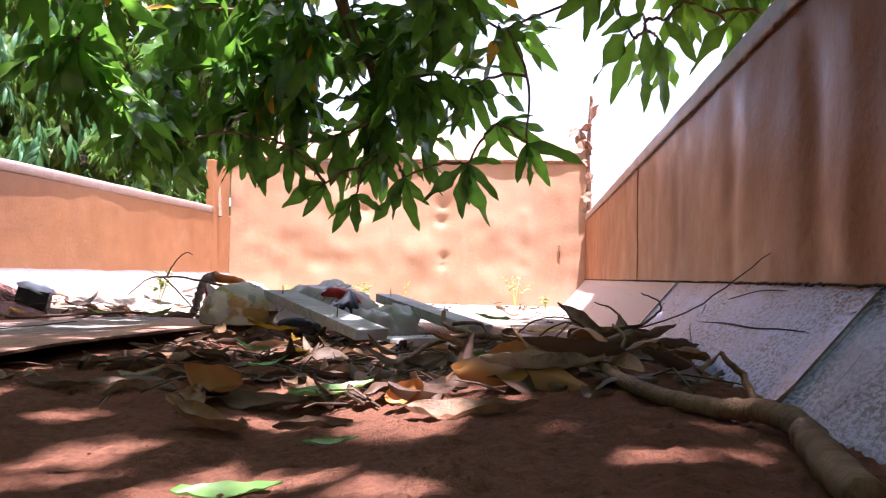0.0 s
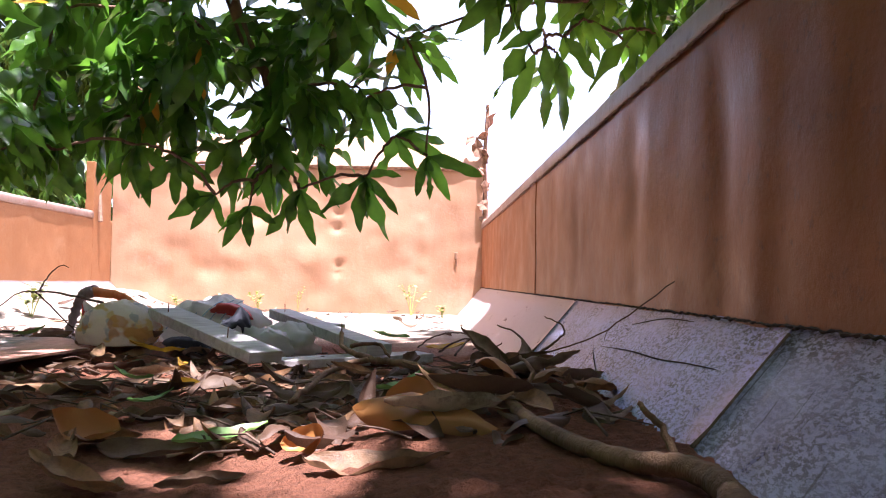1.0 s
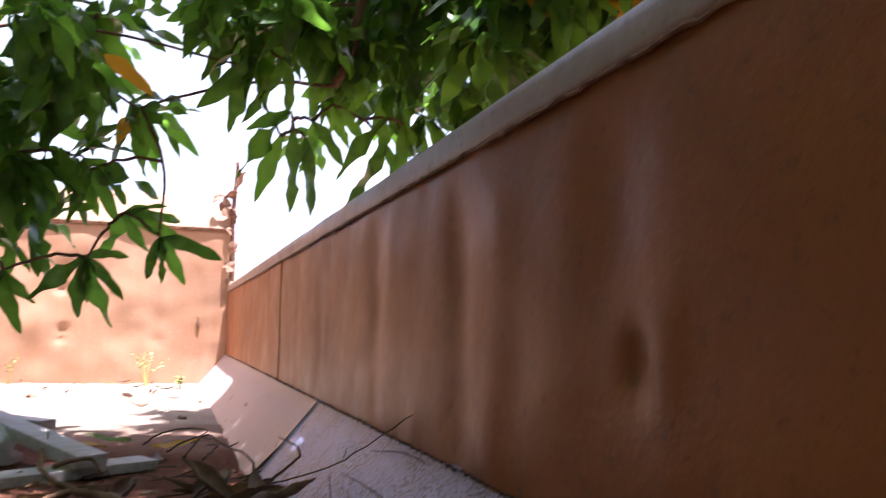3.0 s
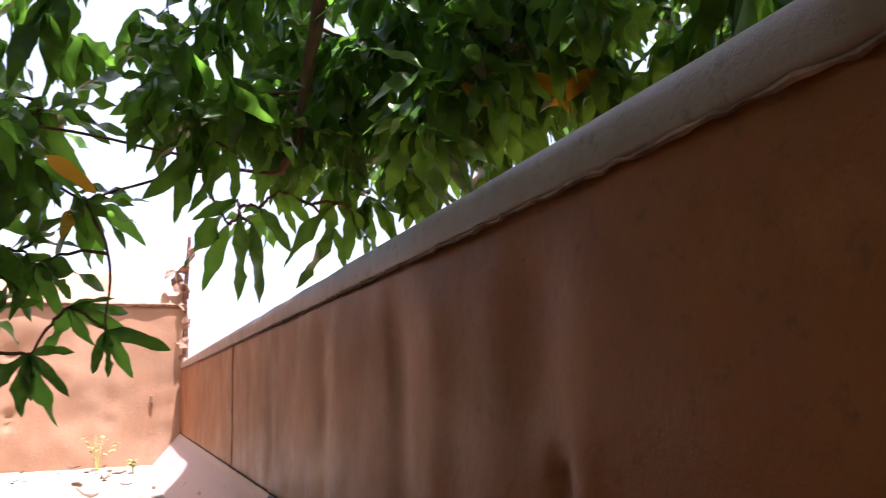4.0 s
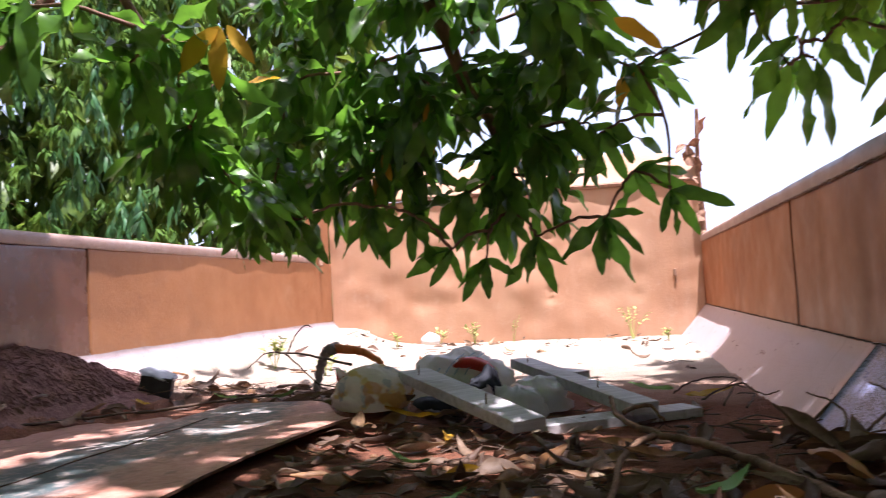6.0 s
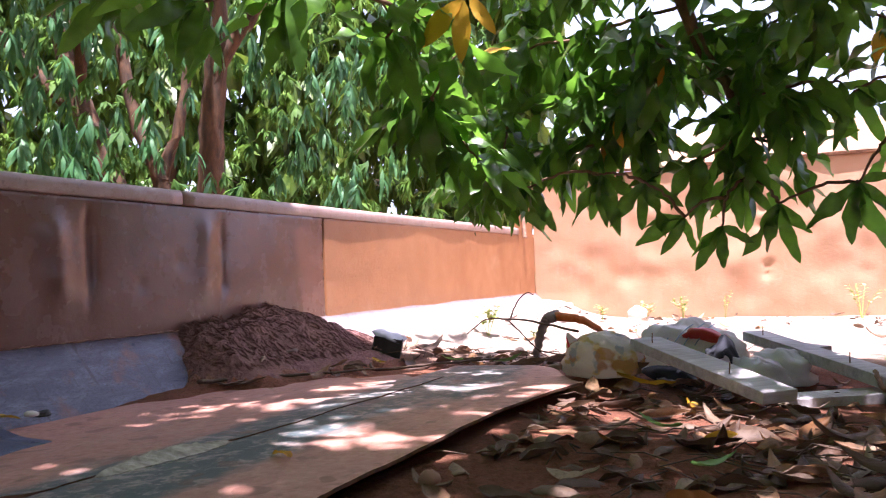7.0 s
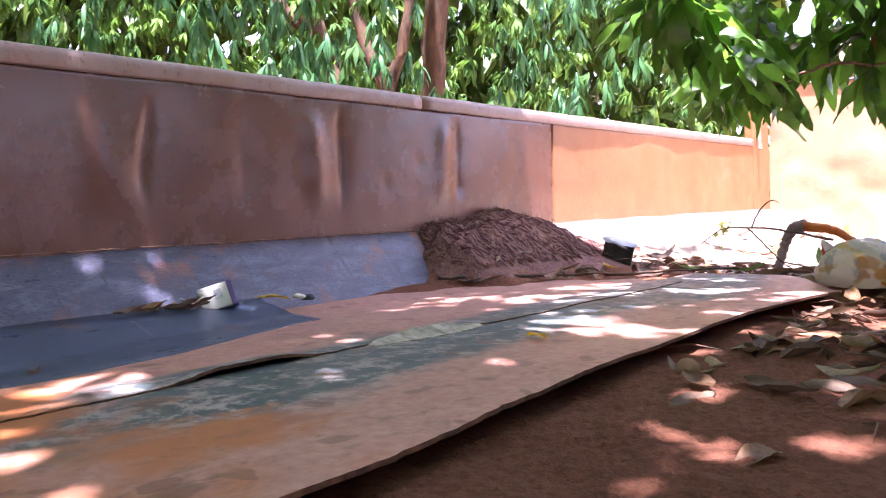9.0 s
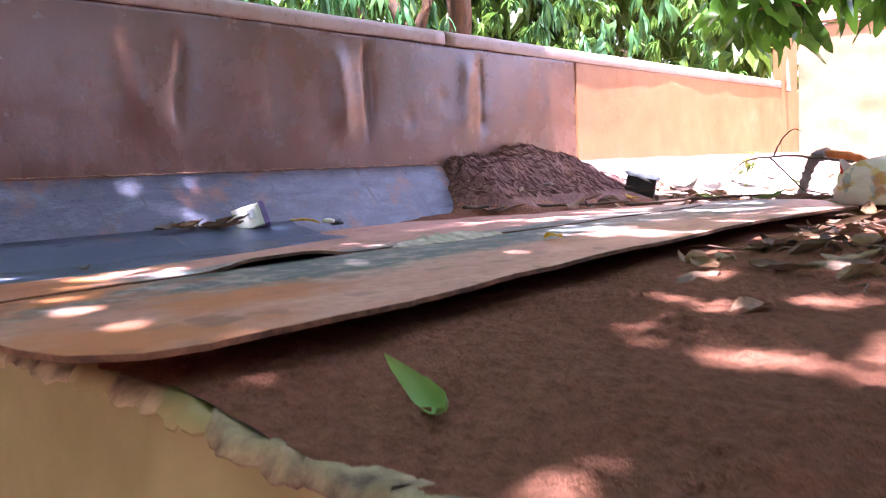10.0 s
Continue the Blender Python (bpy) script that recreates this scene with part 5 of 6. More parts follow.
# ---- weeds ----
def weed(x, y, h, n, seed, leaf=0.035, z=None):
    r = random.Random(seed)
    base = soil_z(x, y) if z is None else z
    root = empty("weed", pose(x, y, base))
    tagged(root, "small sunlit weed with pale leaves growing in the sand", "weed", "weeds")
    for i in range(n):
        a, lean = r.uniform(0, 6.28), r.uniform(0.1, 0.5)
        tip = Vector((math.cos(a) * lean * h, math.sin(a) * lean * h, h * r.uniform(0.6, 1.0)))
        own = add(root, "stem", stem([(0, 0, -0.01), tip * 0.5 + Vector((0, 0, 0.1 * h)), tip], 0.002, 0.001, 5, 3), M_WEED)
        for k in range(5):
            p = tip * (0.55 + 0.1 * k)
            b = r.uniform(0, 6.28)
            m = frame_of(p, (math.cos(b), math.sin(b), r.uniform(0.1, 0.9)), (0, 0, 1))
            part("leaf", raw_mesh("weed_leaf", *leaf_shape(leaf * r.uniform(0.7, 1.2), leaf * 0.45, 0.2, 0.5, 0, 4), M_WEED, True), None, own, at=m)


weed(-0.79, 3.34, 0.14, 6, 1, 0.05)
weed(-0.42, 4.95, 0.10, 5, 2)
weed(-0.20, 4.92, 0.14, 6, 3)
weed(0.02, 5.0, 0.17, 3, 4, 0.025)
weed(0.72, 4.85, 0.20, 6, 5)
weed(-0.62, 4.70, 0.10, 4, 6)
weed(-0.62, 3.55, 0.08, 4, 8)
weed(-0.55, 3.3, 0.08, 4, 9)
weed(0.9, 4.6, 0.08, 4, 10)

# ---- near mango tree ----
tree = empty("mango_tree", pose(-2.6, -2.4, -1.25))
tagged(tree, "large mango tree with drooping leafy boughs over the bed", "tree")
OFF = Vector((-2.6, -2.4, -1.25))


def tree_part(owner, off, name, pts, r0, r1, mat, sides=8, wob=0.01, label=""):
    v, f = stem([Vector(p) - off for p in pts], r0, r1, sides, 6, wob)
    return add(owner, name, (v, f), mat, label, True)


tree_part(tree, OFF, "trunk", [(-2.6, -2.4, -1.25), (-2.5, -2.3, 0.2), (-2.55, -2.2, 1.6), (-2.3, -2.0, 3.0)], 0.26, 0.19, M_BARK, 14, 0.012, "thick brown trunk")
for pts, r0 in (([(-2.3, -2.0, 3.0), (-1.2, -1.0, 4.0), (0.2, 0.2, 4.6), (1.4, 0.9, 5.0)], 0.15), ([(-2.4, -2.1, 2.7), (-2.2, -0.3, 3.9), (-1.4, 1.2, 4.6)], 0.13), ([(-2.3, -2.0, 3.0), (-0.5, -2.4, 4.6), (1.6, -2.2, 5.4)], 0.13), ([(-2.3, -2.0, 3.0), (-3.4, -2.6, 4.6), (-4.2, -2.4, 5.6)], 0.11)):
    tree_part(tree, OFF, "limb", pts, r0, 0.05, M_BARK, 10, 0.02)

LEAF_MESHES = []
LR = random.Random(33)
for i in range(12):
    v, f = leaf_shape(LR.uniform(0.14, 0.21), LR.uniform(0.040, 0.053), LR.uniform(0.05, 0.5), LR.uniform(0.1, 1.0), 0, 13, LR.uniform(0.35, 0.95), LR.uniform(-0.8, 0.8), i)
    LEAF_MESHES.append((v, f))
LEAF_DATA = [raw_mesh("leaf", v, f, M_LEAF, True) for v, f in LEAF_MESHES]
LEAF_LONG = [math.hypot(v[-2][1], v[-2][2]) for v, f in LEAF_MESHES]
YLEAF_DATA = [raw_mesh("leaf", *leaf_shape(0.15, 0.045, 0.2, 0.5, 0, 7, 0.3, 0.4, 9), M_YELLOW, True)]


def whorl_poses(p, way, n, r, down=0.75, spread=1.0):
    """Poses of n leaves that fan out round the tip of a shoot."""
    out = []
    way = Vector(way).normalized()
    side = way.cross(Vector((0.2, 0.3, 0.93)))
    side.normalize()
    other = way.cross(side)
    a0 = r.uniform(0, 6.28)
    for i in range(n):
        a = a0 + 2.4 * i
        rad = side * math.cos(a) + other * math.sin(a)
        d = rad * spread * r.uniform(0.5, 1.0) + way * r.uniform(0.1, 0.7) + Vector((0, 0, -1)) * down * r.uniform(0.4, 1.3)
        d.normalize()
        up = (Vector((0, 0, 1)) + rad * 0.6 + Vector((r.uniform(-0.8, 0.8), r.uniform(-0.8, 0.8), r.uniform(-0.5, 0.3))))
        out.append(frame_of(Vector(p) - way * 0.022 * (i % 4) * 0.8, d, up))
    return out


MAIN = [(0.50, 2.35, 0.62), (0.36, 2.35, 0.60), (0.22, 2.32, 0.60), (0.10, 2.32, 0.66), (-0.02, 2.3, 0.68), (-0.14, 2.3, 0.68), (-0.26, 2.2, 0.66), (-0.36, 2.2, 0.62),
        (0.07, 2.3, 0.76), (0.34, 2.3, 0.72), (0.46, 2.2, 0.76), (0.60, 2.3, 0.78), (-0.10, 2.2, 0.80), (-0.28, 2.3, 0.78), (0.22, 2.15, 0.82)]
MAIN_UP = [(0.74, 2.35, 0.92), (0.57, 2.2, 1.0), (0.42, 2.25, 0.92), (0.28, 2.35, 0.98), (0.12, 2.2, 0.95), (-0.05, 2.3, 0.98), (-0.22, 2.2, 0.95), (0.66, 2.3, 1.15), (0.5, 2.35, 1.2), (0.3, 2.2, 1.2), (0.1, 2.3, 1.2), (-0.1, 2.3, 1.2)]
RIGHT = [(1.02, 2.1, 1.10), (1.24, 2.1, 1.10), (1.62, 2.0, 1.1), (1.40, 2.1, 1.12), (1.78, 2.05, 1.2), (1.15, 2.2, 1.2), (1.5, 2.2, 1.3), (0.87, 2.1, 1.16), (1.62, 2.1, 1.22), (1.92, 2.2, 1.30), (1.46, 1.75, 1.02), (1.56, 1.6, 1.10), (1.70, 1.6, 1.20), (1.86, 1.65, 1.24)]
LEFT = [(-0.37, 1.9, 0.86), (-0.42, 1.9, 0.74), (-0.30, 1.9, 0.70), (-0.22, 1.95, 0.60), (-0.32, 1.75, 0.95), (-0.76, 1.5, 0.98), (-0.52, 1.5, 0.96), (-1.02, 1.5, 1.05), (-0.28, 1.55, 0.84)]
BOUGHS = [
    ([(-0.2, 0.3, 4.5), (0.0, 1.2, 2.6), (0.12, 1.9, 1.5), (0.25, 2.3, 0.98), (0.38, 2.3, 0.72)], 0.045, MAIN + MAIN_UP),
    ([(1.2, 0.8, 4.9), (1.35, 1.4, 2.8), (1.30, 1.9, 1.7), (1.25, 2.1, 1.15), (1.2, 2.1, 0.98)], 0.035, RIGHT),
    ([(-1.4, 1.2, 4.6), (-1.0, 1.5, 2.6), (-0.62, 1.7, 1.5), (-0.42, 1.85, 1.0)], 0.03, LEFT),
]
# shoots on the rim of the boughs: the tip of each, then its leaves as (swing from straight down, length)
RIM = [
    [((1.090, 2.12, 0.905), [(-38, 0.220), (-62, 0.12)]),
     ((1.072, 2.13, 0.842), [(-20, 0.182)]),
     ((1.097, 2.11, 0.860), [(2, 0.217)]),
     ((1.130, 2.12, 0.845), [(8, 0.209)]),
     ((1.151, 2.13, 0.890), [(39, 0.140), (-5, 0.13)]),
     ((1.199, 2.12, 0.935), [(51, 0.130), (15, 0.12)]),
     ((1.340, 2.12, 0.912), [(-38, 0.231), (-8, 0.15)]),
     ((1.383, 2.10, 0.895), [(1, 0.145), (30, 0.15)]),
     ((1.349, 2.14, 0.850), [(-27, 0.199), (20, 0.12)]),
     ((1.030, 2.12, 1.054), [(-45, 0.235), (-10, 0.15)]),
     ((0.997, 2.14, 1.010), [(-26, 0.175)]),
     ((1.066, 2.12, 1.037), [(-24, 0.193), (20, 0.14)]),
     ((0.977, 2.12, 1.132), [(-37, 0.200), (5, 0.15)])],
    [((0.731, 2.25, 0.911), [(53, 0.160), (20, 0.14), (90, 0.12)]),
     ((0.625, 2.25, 0.744), [(87, 0.190), (60, 0.13), (30, 0.15), (-20, 0.15)]),
     ((0.706, 2.25, 0.639), [(68, 0.160), (88, 0.156), (105, 0.110), (27, 0.120), (-15, 0.14)]),
     ((0.793, 2.25, 0.581), [(78, 0.168), (32, 0.140), (9, 0.120), (-18, 0.120)]),
     ((0.627, 2.25, 0.524), [(-49, 0.166), (-17, 0.178), (15, 0.197), (-4, 0.130), (41, 0.140), (104, 0.10)]),
     ((0.445, 2.25, 0.484), [(10, 0.165), (-22, 0.130), (-33, 0.163), (40, 0.11)]),
     ((0.214, 2.25, 0.463), [(-64, 0.164), (-27, 0.120), (-89, 0.123), (12, 0.10)]),
     ((0.307, 2.25, 0.434), [(-36, 0.138), (-2, 0.120), (-46, 0.110), (60, 0.090)]),
     ((0.012, 2.20, 0.590), [(-32, 0.163), (15, 0.175), (2, 0.150), (-15, 0.140), (50, 0.13)]),
     ((-0.198, 2.20, 0.570), [(5, 0.170), (-29, 0.120), (33, 0.150), (-50, 0.11)]),
     ((-0.330, 2.15, 0.560), [(-20, 0.130), (10, 0.120), (30, 0.125), (-45, 0.11)]),
     ((0.120, 2.22, 0.560), [(-10, 0.15), (20, 0.16), (-40, 0.15), (55, 0.12)]),
     ((0.360, 2.30, 0.560), [(-15, 0.15), (12, 0.16), (35, 0.13), (-45, 0.14)])],
    [((-0.310, 1.83, 0.770), [(-80, 0.12), (-42, 0.20), (-3, 0.21), (25, 0.16), (70, 0.15)]),
     ((-0.20, 1.80, 0.880), [(-30, 0.17), (10, 0.19), (-70, 0.15), (45, 0.15)])],
]
WR = random.Random(17)
HR = random.Random(43)
count, rest = 0, []
for (pts, r0, tips), rim in zip(BOUGHS, RIM):
    bough = tree_part(tree, OFF, "bough", pts, r0, 0.010, M_BARK, 8, 0.006)
    nodes = smooth_path(pts, 8)[10:]
    for tip, fan in sorted(((Vector(t), f) for t, f in rim), key=lambda e: min((e[0] - q).length for q in nodes)):
        q = min(nodes, key=lambda n: (n - tip).length + 0.35 * max(0.0, tip.z + 0.05 - n.z))
        mid = q.lerp(tip, 0.5) + Vector((HR.uniform(-0.12, 0.12), HR.uniform(-0.1, 0.1), 0.10)) * (q - tip).length
        tree_part(bough, OFF, "twig", [q, mid, tip], 0.0052, 0.003, M_BARK, 6, 0.003)
        nodes += [mid, tip]
        for swing, length in fan:
            a = radians(swing)
            way = Vector((math.sin(a), HR.uniform(-0.25, 0.25), -math.cos(a)))
            k = HR.randrange(12)
            f = length / LEAF_LONG[k]
            count += 1
            part("leaf", LEAF_DATA[k], None, tree, at=Matrix.Translation(-OFF) @ frame_of(tip, way, (HR.uniform(-0.6, 0.6), -1, HR.uniform(0.0, 0.7))) @ Matrix.Diagonal((0.2 + 0.65 * f, f, f, 1)))
    for tip in sorted((Vector(t) for t in tips), key=lambda t: min((t - q).length for q in nodes)):
        q = min(nodes, key=lambda n: (n - tip).length + 0.35 * max(0.0, tip.z + 0.05 - n.z))
        side = Vector((WR.uniform(-1, 1), WR.uniform(-1, 1), 0.4)) * 0.18 * (q - tip).length
        mid = q.lerp(tip, 0.5) + side
        tree_part(bough, OFF, "twig", [q, mid, tip], 0.0058, 0.003, M_BARK, 6, 0.003)
        nodes += [mid, tip]
        way = (tip - mid).normalized() + Vector((WR.uniform(-0.5, 0.5), WR.uniform(-0.5, 0.5), -0.2))
        for m in whorl_poses(tip, way, 10, WR, 0.50, 1.25) + whorl_poses(mid, way, 3, WR, 0.5, 1.2):
            if count < 288 and not (tip.z > 0.95 and WR.random() < 0.7):
                count += 1
                mesh = YLEAF_DATA[0] if WR.random() < 0.018 else LEAF_DATA[WR.randrange(12)]
                part("leaf", mesh, None, tree, at=Matrix.Translation(-OFF) @ m)
            else:
                rest.append((*LEAF_MESHES[WR.randrange(12)], Matrix.Translation(-OFF) @ m))
for p, d, f in (((0.672, 1.85, 0.912), (0.85, 0.1, -0.52), 0.85), ((-0.181, 1.75, 0.962), (-0.18, 0, -0.98), 0.95), ((-0.185, 1.75, 0.965), (-0.80, 0, -0.52), 1.05), ((-0.17, 1.76, 0.97), (0.5, 0, -0.8), 0.7), ((0.058, 2.17, 0.722), (0.25, 0, -0.95), 0.5), ((1.68, 1.6, 1.12), (0.8, 0, -0.5), 1.0), ((1.50, 1.6, 1.07), (0.9, 0.1, -0.3), 1.0), ((1.86, 1.62, 1.16), (-0.7, 0, -0.6), 1.0)):
    part("leaf", YLEAF_DATA[0], None, tree, "yellowed mango leaf", at=Matrix.Translation(-OFF) @ frame_of(Vector(p), d, (0.1, -1.0, 0.1)) @ Matrix.Scale(f, 4))
# small gaps in the crown that let the sun through to the bed
GAPS = [(-0.017, 0.69, 0.043), (0.054, 0.747, 0.031), (0.068, 0.837, 0.040), (0.119, 0.825, 0.030), (0.158, 0.775, 0.040), (0.136, 0.655, 0.035), (0.065, 1.006, 0.070), (0.050, 1.215, 0.050), (0.211, 1.122, 0.050), (0.25, 0.915, 0.042), (0.26, 0.988, 0.036), (0.056, 0.548, 0.035), (0.282, 0.335, 0.060), (0.283, 0.605, 0.105), (0.345, 0.392, 0.040), (0.317, 1.268, 0.038), (0.127, 1.241, 0.044), (0.248, 1.276, 0.053), (0.243, 0.873, 0.040), (0.015, 1.125, 0.040), (0.40, 1.45, 0.04), (0.22, 1.55, 0.04)]
GAPS += [(0.6, 1.02, 0.104), (0.645, 0.96, 0.104), (0.685, 0.885, 0.104), (0.665, 0.81, 0.114), (0.71, 0.76, 0.084), (0.41, 0.675, 0.069), (0.4, 0.73, 0.084), (0.41, 0.575, 0.059), (0.527, 0.571, 0.074), (0.614, 0.571, 0.074), (0.683, 0.545, 0.064), (0.726, 0.527, 0.069), (0.917, 0.64, 0.054), (0.88, 0.56, 0.039), (1.01, 0.755, 0.049), (0.942, 0.566, 0.062), (0.91, 0.476, 0.044), (0.485, 0.872, 0.069), (0.556, 0.878, 0.069), (0.478, 1.119, 0.084), (0.723, 1.017, 0.074), (1.026, 0.541, 0.034), (0.954, 0.69, 0.039)]
GAPS_SHEET = [(-0.566, 0.592, 0.044), (-0.485, 0.537, 0.051), (-0.59, 0.929, 0.039), (-0.494, 0.93, 0.056), (-0.483, 0.406, 0.035), (-0.666, 1.387, 0.046), (-0.497, 1.308, 0.043), (-0.46, 1.699, 0.078), (-0.378, 1.693, 0.037), (-0.128, 0.81, 0.022), (-0.235, 0.900, 0.050), (-0.175, 0.915, 0.050)]
GAPS_SHEET += [(-0.33, 1.252, 0.07), (-0.206, 1.215, 0.085), (-0.13, 1.26, 0.08), (-0.06, 1.30, 0.07), (-0.226, 1.106, 0.065), (-0.374, 1.351, 0.035), (-0.165, 0.305, 0.055), (-0.285, 0.318, 0.04), (-0.389, 0.343, 0.045), (-1.077, 0.90, 0.016), (-1.072, 1.22, 0.010)]
GAPS_SHEET += [(-0.60, 1.80, 0.16), (-0.42, 2.02, 0.34), (-0.32, 1.94, 0.26), (-0.62, 2.10, 0.10), (-1.0, 2.78, 0.45), (-1.1, 2.60, 0.38), (-0.95, 2.64, 0.28), (-0.82, 2.88, 0.5), (-1.1, 2.95, 0.5), (-0.62, 2.98, 0.4)]


def in_gap(m):
    """Whether a leaf at pose m would close one of the gaps."""
    p = m.translation
    if p.z < 1.4 or abs(p.x) > 2.2 or not -2.0 < p.y < 2.7:
        return False
    for k in (0.0, 0.07, 0.14, 0.20):
        q = m @ Vector((0, k, 0))
        for x, y, r in GAPS + GAPS_SHEET:
            if (q.x - 0.102 * q.z - x) ** 2 + (q.y + 0.1735 * q.z - y) ** 2 < (0.30 * r + 0.016) ** 2:
                return True
    return False


# shoots behind and between the nearest ones
def shoots(n, box, tilt=-0.4, leaves=9, shapes=None, down=0.75, keep=lambda x, y, z: True):
    x0, x1, y0, y1, z0, z1 = box
    for _ in range(n):
        x, y, z = WR.uniform(x0, x1), WR.uniform(y0, y1), WR.uniform(z0, z1)
        if not keep(x, y, z):
            continue
        for m in whorl_poses((x, y, z), (WR.uniform(-1, 1), WR.uniform(-1, 1), tilt), leaves, WR, down):
            if shapes and in_gap(m):
                continue
            rest.append((*(shapes or LEAF_MESHES)[WR.randrange(3 if shapes else 12)], Matrix.Translation(-OFF) @ m))


shoots(24, (-0.45, 0.72, 2.15, 2.7, 0.62, 1.05), keep=lambda x, y, z: z > 0.62 + 0.25 * max(0, x - 0.45))
shoots(38, (-0.5, 0.85, 1.7, 2.9, 1.0, 1.7), keep=lambda x, y, z: not (x < -0.02 and y < 2.2))
shoots(24, (-0.5, 0.62, 1.95, 2.7, 0.95, 1.5), keep=lambda x, y, z: not (x < -0.02 and y < 2.25))
shoots(34, (1.5, 2.5, 1.4, 2.4, 1.15, 1.8))
shoots(34, (0.85, 1.5, 1.9, 2.5, 1.08, 1.6))
shoots(18, (1.42, 2.3, 1.4, 2.3, 0.9, 1.45), keep=lambda x, y, z: z > 0.84 + 0.30 * (x - 1.185))
shoots(85, (1.36, 2.3, 1.55, 2.4, 0.85, 1.6), keep=lambda x, y, z: z > 0.76 + 0.56 * (x - 1.185))
shoots(170, (1.3, 3.2, 1.5, 3.4, 1.0, 2.2), keep=lambda x, y, z: z > 0.55 + 0.36 * x)
shoots(14, (-1.3, -0.5, 1.2, 2.0, 1.2, 1.8))
# the crown above, and unseen leaves added behind and beside the bed to block light
BLOCK_LEAVES = [leaf_shape(L, L * 0.27, 0.15, 0.5, 0, 2) for L in (0.20, 0.24, 0.28)]
DOME = [leaf_shape(L, L * 0.27, 0.15, 0.5, 0, 2) for L in (0.14, 0.17, 0.20)]
shoots(4800, (-4.2, 4.2, -4.5, 3.0, 2.6, 5.6), 0.0, 10, DOME, 0.5, lambda x, y, z: y + 0.177 * z < 3.05 - 0.15 * math.sin(3 * x) - 0.9 * WR.random() ** 2)
shoots(1200, (1.9, 4.2, -3.0, 1.6, 0.2, 2.8), -0.3, 10, BLOCK_LEAVES)
shoots(1650, (-3.6, 4.0, -4.2, -1.0, -0.2, 2.8), -0.3, 10, BLOCK_LEAVES)
shoots(1200, (-4.2, -1.7, -3.0, 0.25, -0.5, 3.0), -0.3, 10, BLOCK_LEAVES)
# extra crown leaves out of view, added to shade chosen spots of the bed
shoots(60, (0.45, 1.25, 1.25, 2.05, 2.9, 4.4), 0.0, 10, DOME, 0.5)
shoots(290, (-0.1, 1.25, -0.85, 0.10, 2.7, 4.6), 0.0, 10, DOME, 0.5)
shoots(150, (1.1, 1.75, -0.7, 1.4, 2.7, 4.6), 0.0, 10, DOME, 0.5)
shoots(190, (-1.05, -0.50, -0.7, 1.2, 2.7, 4.6), 0.0, 10, DOME, 0.5)
shoots(220, (-0.2, 1.1, 0.1, 0.7, 2.7, 4.6), 0.0, 10, DOME, 0.5)
shoots(110, (-0.95, -0.35, 1.25, 1.9, 2.7, 4.4), 0.0, 10, DOME, 0.5)
shoots(70, (1.15, 1.6, 2.25, 2.9, 3.0, 3.8), 0.0, 10, DOME, 0.5)
shoots(50, (-0.85, -0.6, 0.7, 1.2, 2.8, 4.2), 0.0, 10, DOME, 0.5)
shoots(90, (-0.50, -0.15, 0.0, 0.40, 2.8, 4.4), 0.0, 10, DOME, 0.5)
shoots(60, (1.26, 1.52, 0.5, 0.9, 2.8, 4.2), 0.0, 10, DOME, 0.5)
shoots(70, (1.22, 1.52, 0.2, 0.62, 2.8, 4.2), 0.0, 10, DOME, 0.5)
shoots(60, (1.22, 1.52, -0.28, 0.12, 2.8, 4.2), 0.0, 10, DOME, 0.5)
# unseen high leaves on the left, added to darken the right wall
shoots(1000, (-6.5, -3.0, -1.5, 4.5, 3.4, 6.0), -0.3, 10, DOME)
crown = new("crown", joined("crown", rest, M_CROWN))
crown.parent = tree
tagged(crown, "dense dark green leaves, partly unseen ones added to block light", kind="stuff")


# ---- trees beyond the left wall ----
def far_tree(base, trunks, tips, label, seed):
    r = random.Random(seed)
    off = Vector(base)
    root = empty("mango_tree", Matrix.Translation(off))
    tagged(root, label, "tree", "mango trees beyond the wall")
    for i, (pts, r0, r1) in enumerate(trunks):
        tree_part(root, off, "trunk" if i == 0 else "limb", pts, r0, r1, M_REDBARK, 10, 0.02, "red-dusted brown trunk" if i == 0 else "")
    out = []
    for p, n, d in tips:
        for m in whorl_poses(p, (r.uniform(-0.5, 0.5), r.uniform(-0.5, 0.5), -0.5), n, r, d, 1.05):
            out.append((*FAR_L[r.randrange(3)], Matrix.Translation(-off) @ m))
    c = new("crown", joined("crown", out, M_FARLEAF))
    c.parent = root
    tagged(c, "hanging bright green mango foliage", kind="stuff")


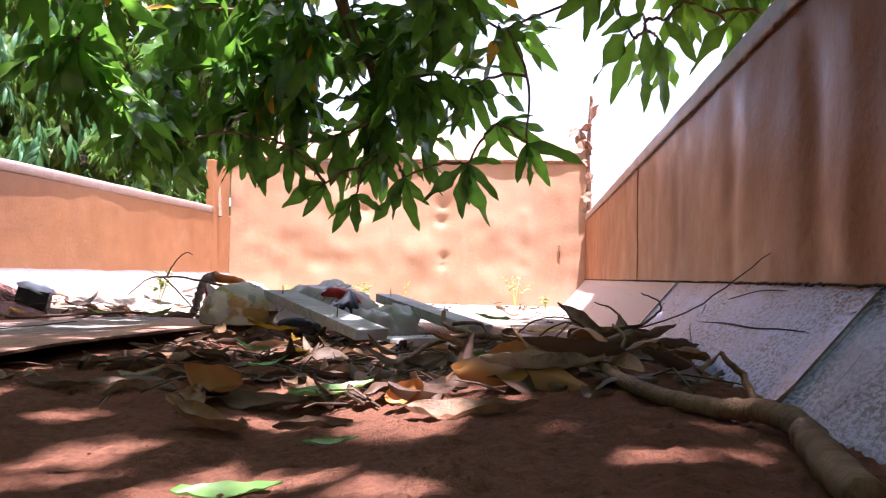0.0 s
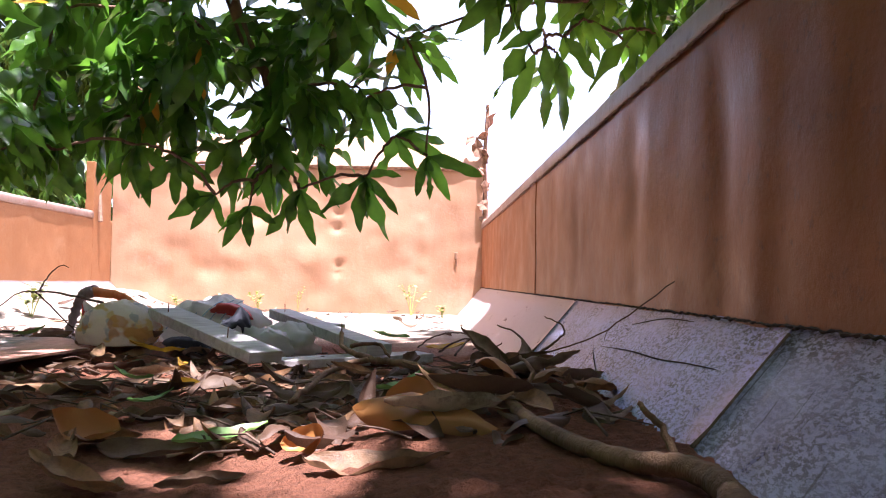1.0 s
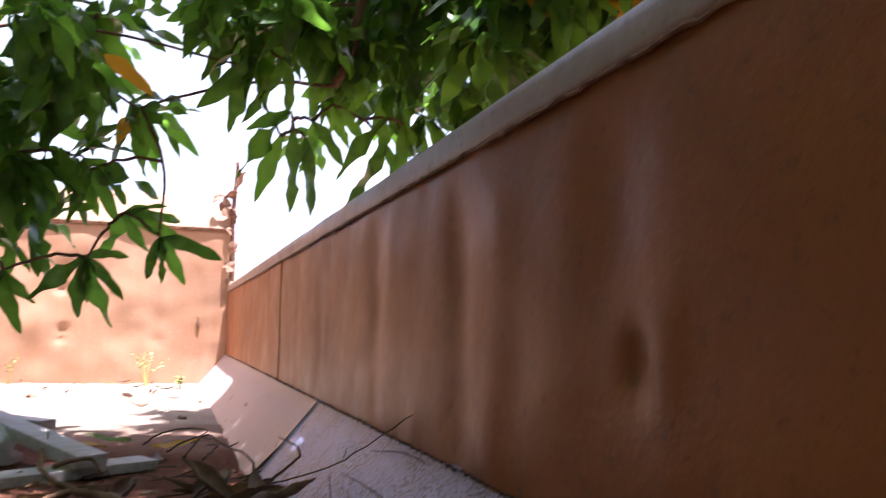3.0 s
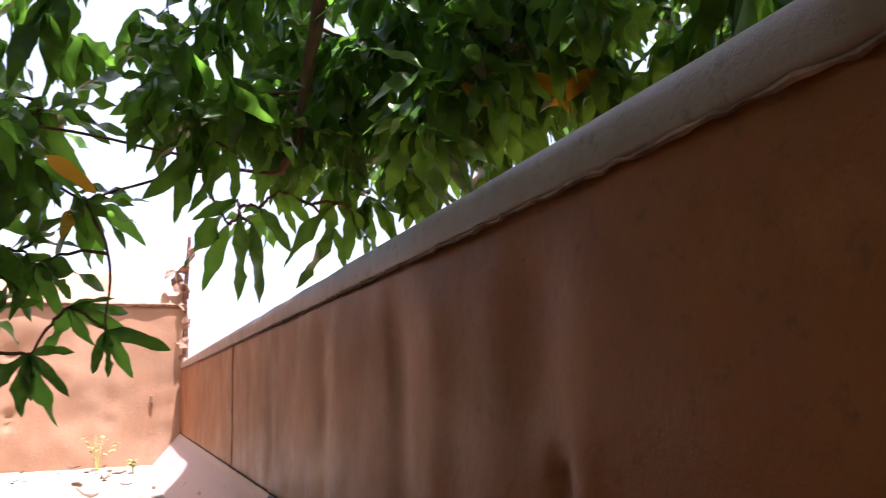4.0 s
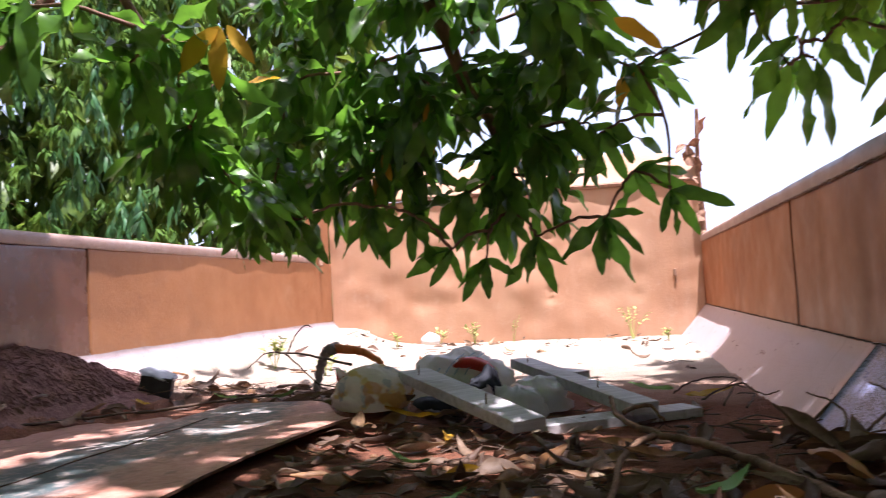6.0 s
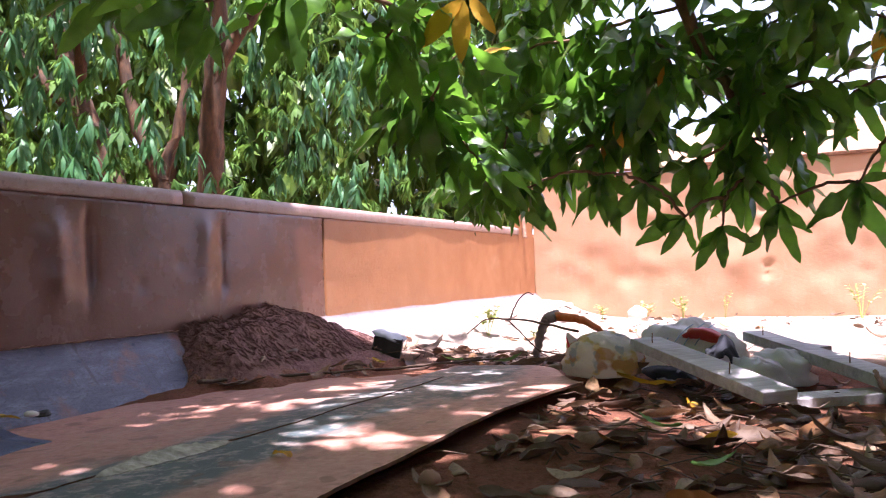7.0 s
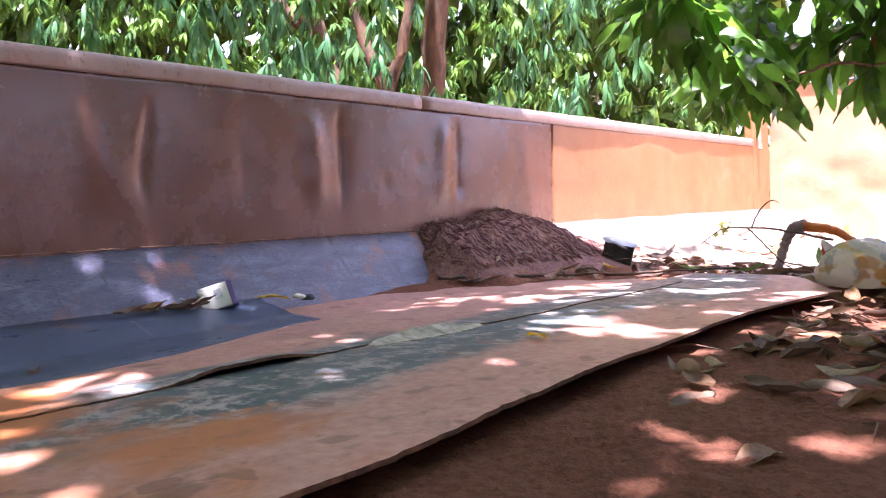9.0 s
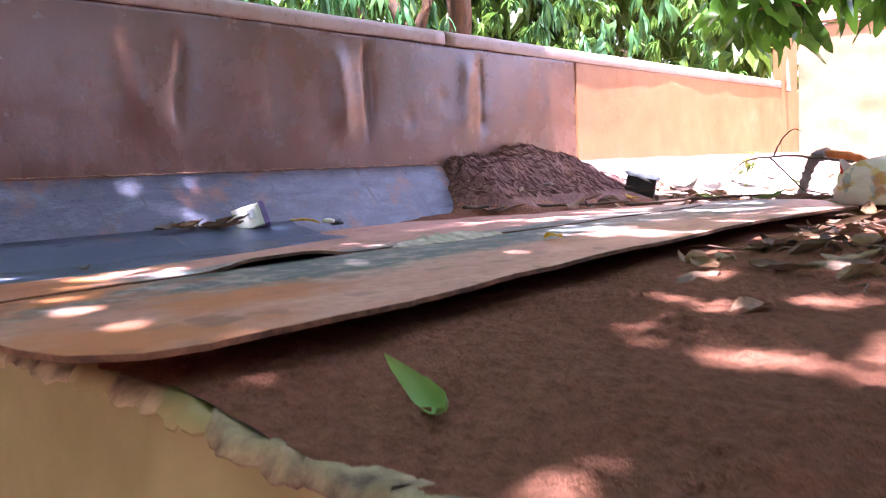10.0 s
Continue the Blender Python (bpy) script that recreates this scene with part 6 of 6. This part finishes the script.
FR = random.Random(77)
TREES = [
    ((-4.6, 5.1, -1.25), [([(-4.6, 5.1, -1.25), (-4.75, 5.1, 0.4), (-4.97, 5.11, 1.4), (-5.3, 5.1, 2.1), (-5.5, 5.0, 3.4), (-5.4, 4.8, 5.0)], 0.14, 0.07), ([(-5.1, 5.1, 1.7), (-5.6, 5.0, 2.2), (-6.3, 4.7, 3.0)], 0.07, 0.04), ([(-5.25, 5.1, 2.0), (-4.9, 4.8, 2.6), (-4.6, 4.3, 3.3)], 0.06, 0.03)], "mango tree with a leaning red-brown trunk beyond the wall"),
    ((-4.3, 5.2, -1.25), [([(-4.3, 5.2, -1.25), (-4.35, 5.2, 0.6), (-4.42, 5.15, 1.3), (-4.65, 5.1, 1.9), (-4.9, 5.1, 3.2)], 0.10, 0.04), ([(-4.40, 5.16, 1.2), (-4.25, 5.3, 1.9), (-4.2, 5.4, 3.0)], 0.06, 0.03)], "slender forked mango tree beyond the wall"),
    ((-3.85, 5.15, -1.25), [([(-3.85, 5.15, -1.25), (-3.84, 5.12, 0.6), (-3.80, 5.11, 1.4), (-3.72, 5.1, 2.2), (-3.6, 5.0, 3.6), (-3.2, 4.8, 4.8)], 0.13, 0.06), ([(-3.75, 5.1, 2.0), (-3.2, 5.3, 2.8), (-2.8, 5.4, 3.4)], 0.06, 0.03)], "mango tree with an upright brown trunk beyond the wall"),
    ((-6.5, 1.6, -1.25), [([(-6.5, 1.6, -1.25), (-6.6, 1.7, 1.0), (-6.4, 1.9, 3.2), (-6.2, 2.0, 4.6)], 0.16, 0.07), ([(-6.5, 1.8, 2.0), (-5.4, 2.2, 3.0)], 0.07, 0.03)], "leafy mango tree beyond the side wall"),
    ((-7.5, 8.5, -1.25), [([(-7.5, 8.5, -1.25), (-7.4, 8.4, 1.2), (-7.2, 8.2, 3.4), (-7.0, 8.0, 5.0)], 0.16, 0.07)], "leafy mango tree farther beyond the wall"),
]
FAR_L = [leaf_shape(L, L * 0.21, 0.2, 1.0, 0, 2) for L in (0.10, 0.13, 0.16)]
tips_by = [[] for _ in TREES]
for _ in range(11500):
    x, y = FR.uniform(-10.5, -2.2), FR.uniform(-2.0, 11.0)
    z = 0.1 + 5.2 * FR.random()
    front = math.hypot(x - 0.5, y - 0.1)
    if front < 4.0 or front > 10.5 or (x > -3.0 and y > 6.2):
        continue
    if noise.noise(Vector((x, y, z)) * 0.8) < -0.16:
        continue
    if front < 6.6 and z < 2.3 and FR.random() < 0.66:
        continue
    if front < 7.3 and z < 2.6 and min(abs(math.atan2(y - 0.1, x - 0.5) - radians(g)) for g in (137.6, 133.5, 130.6)) < 0.008:
        continue
    k = min(range(5), key=lambda i: (TREES[i][0][0] - x) ** 2 + (TREES[i][0][1] - y) ** 2 + FR.uniform(0, 3))
    tips_by[k].append(((x, y, z), 20, FR.uniform(0.25, 1.3)))
for i, (b, tr, lab) in enumerate(TREES):
    far_tree(b, tr, tips_by[i], lab, 200 + i)

# hanging tassels of young pale leaves on the nearer trees
YOUNG = [leaf_shape(L, L * 0.17, 0.2, 0.7, 0, 4, 0.2, 0.3) for L in (0.11, 0.14, 0.17)]
pieces = []
for _ in range(420):
    a, d = FR.uniform(radians(112), radians(175)), FR.uniform(4.3, 5.6)
    p = (0.5 + d * math.cos(a), 0.1 + d * math.sin(a), FR.uniform(1.0, 3.4))
    if noise.noise(Vector(p) * 0.9) < -0.05 or (p[2] < 2.4 and min(abs(a - radians(g)) for g in (137.6, 133.5, 130.6)) < 0.009):
        continue
    for j in range(3):
        q = (p[0] + FR.uniform(-0.16, 0.16), p[1] + FR.uniform(-0.16, 0.16), p[2] - 0.10 * j)
        for m in whorl_poses(q, (FR.uniform(-0.3, 0.3), FR.uniform(-0.3, 0.3), -1.0), 9, FR, 1.1, 1.1):
            pieces.append((*YOUNG[FR.randrange(3)], m))
M_YOUNG = leaf_mat("young_mango_leaf", (0.030, 0.12, 0.044), (0.075, 0.23, 0.09), (0.15, 0.32, 0.08), 0.42, 0.5, False)
tagged(new("hanging_shoots", joined("hanging_shoots", pieces, M_YOUNG)), "drooping tassels of pale young mango leaves beyond the wall", "leaves", kind="stuff")

pieces = []
BIGLEAF = [leaf_shape(L, L * 0.32, 0.2, 0.8, 0, 2) for L in (0.46, 0.58)]
for _ in range(9000):
    a = FR.uniform(radians(100), radians(215))
    d = FR.uniform(10.5, 15)
    p = (d * math.cos(a), d * math.sin(a), FR.uniform(-1.0, 8.0))
    if p[0] > -3.2 or noise.noise(Vector(p) * 0.5) < -0.32:
        continue
    for m in whorl_poses(p, (FR.uniform(-1, 1), FR.uniform(-1, 1), -0.4), 9, FR, 0.9):
        pieces.append((*BIGLEAF[FR.randrange(2)], m))
tagged(new("far_wood", joined("far_wood", pieces, M_WOOD)), "dense sunlit foliage of trees in the distance", "trees", kind="stuff")
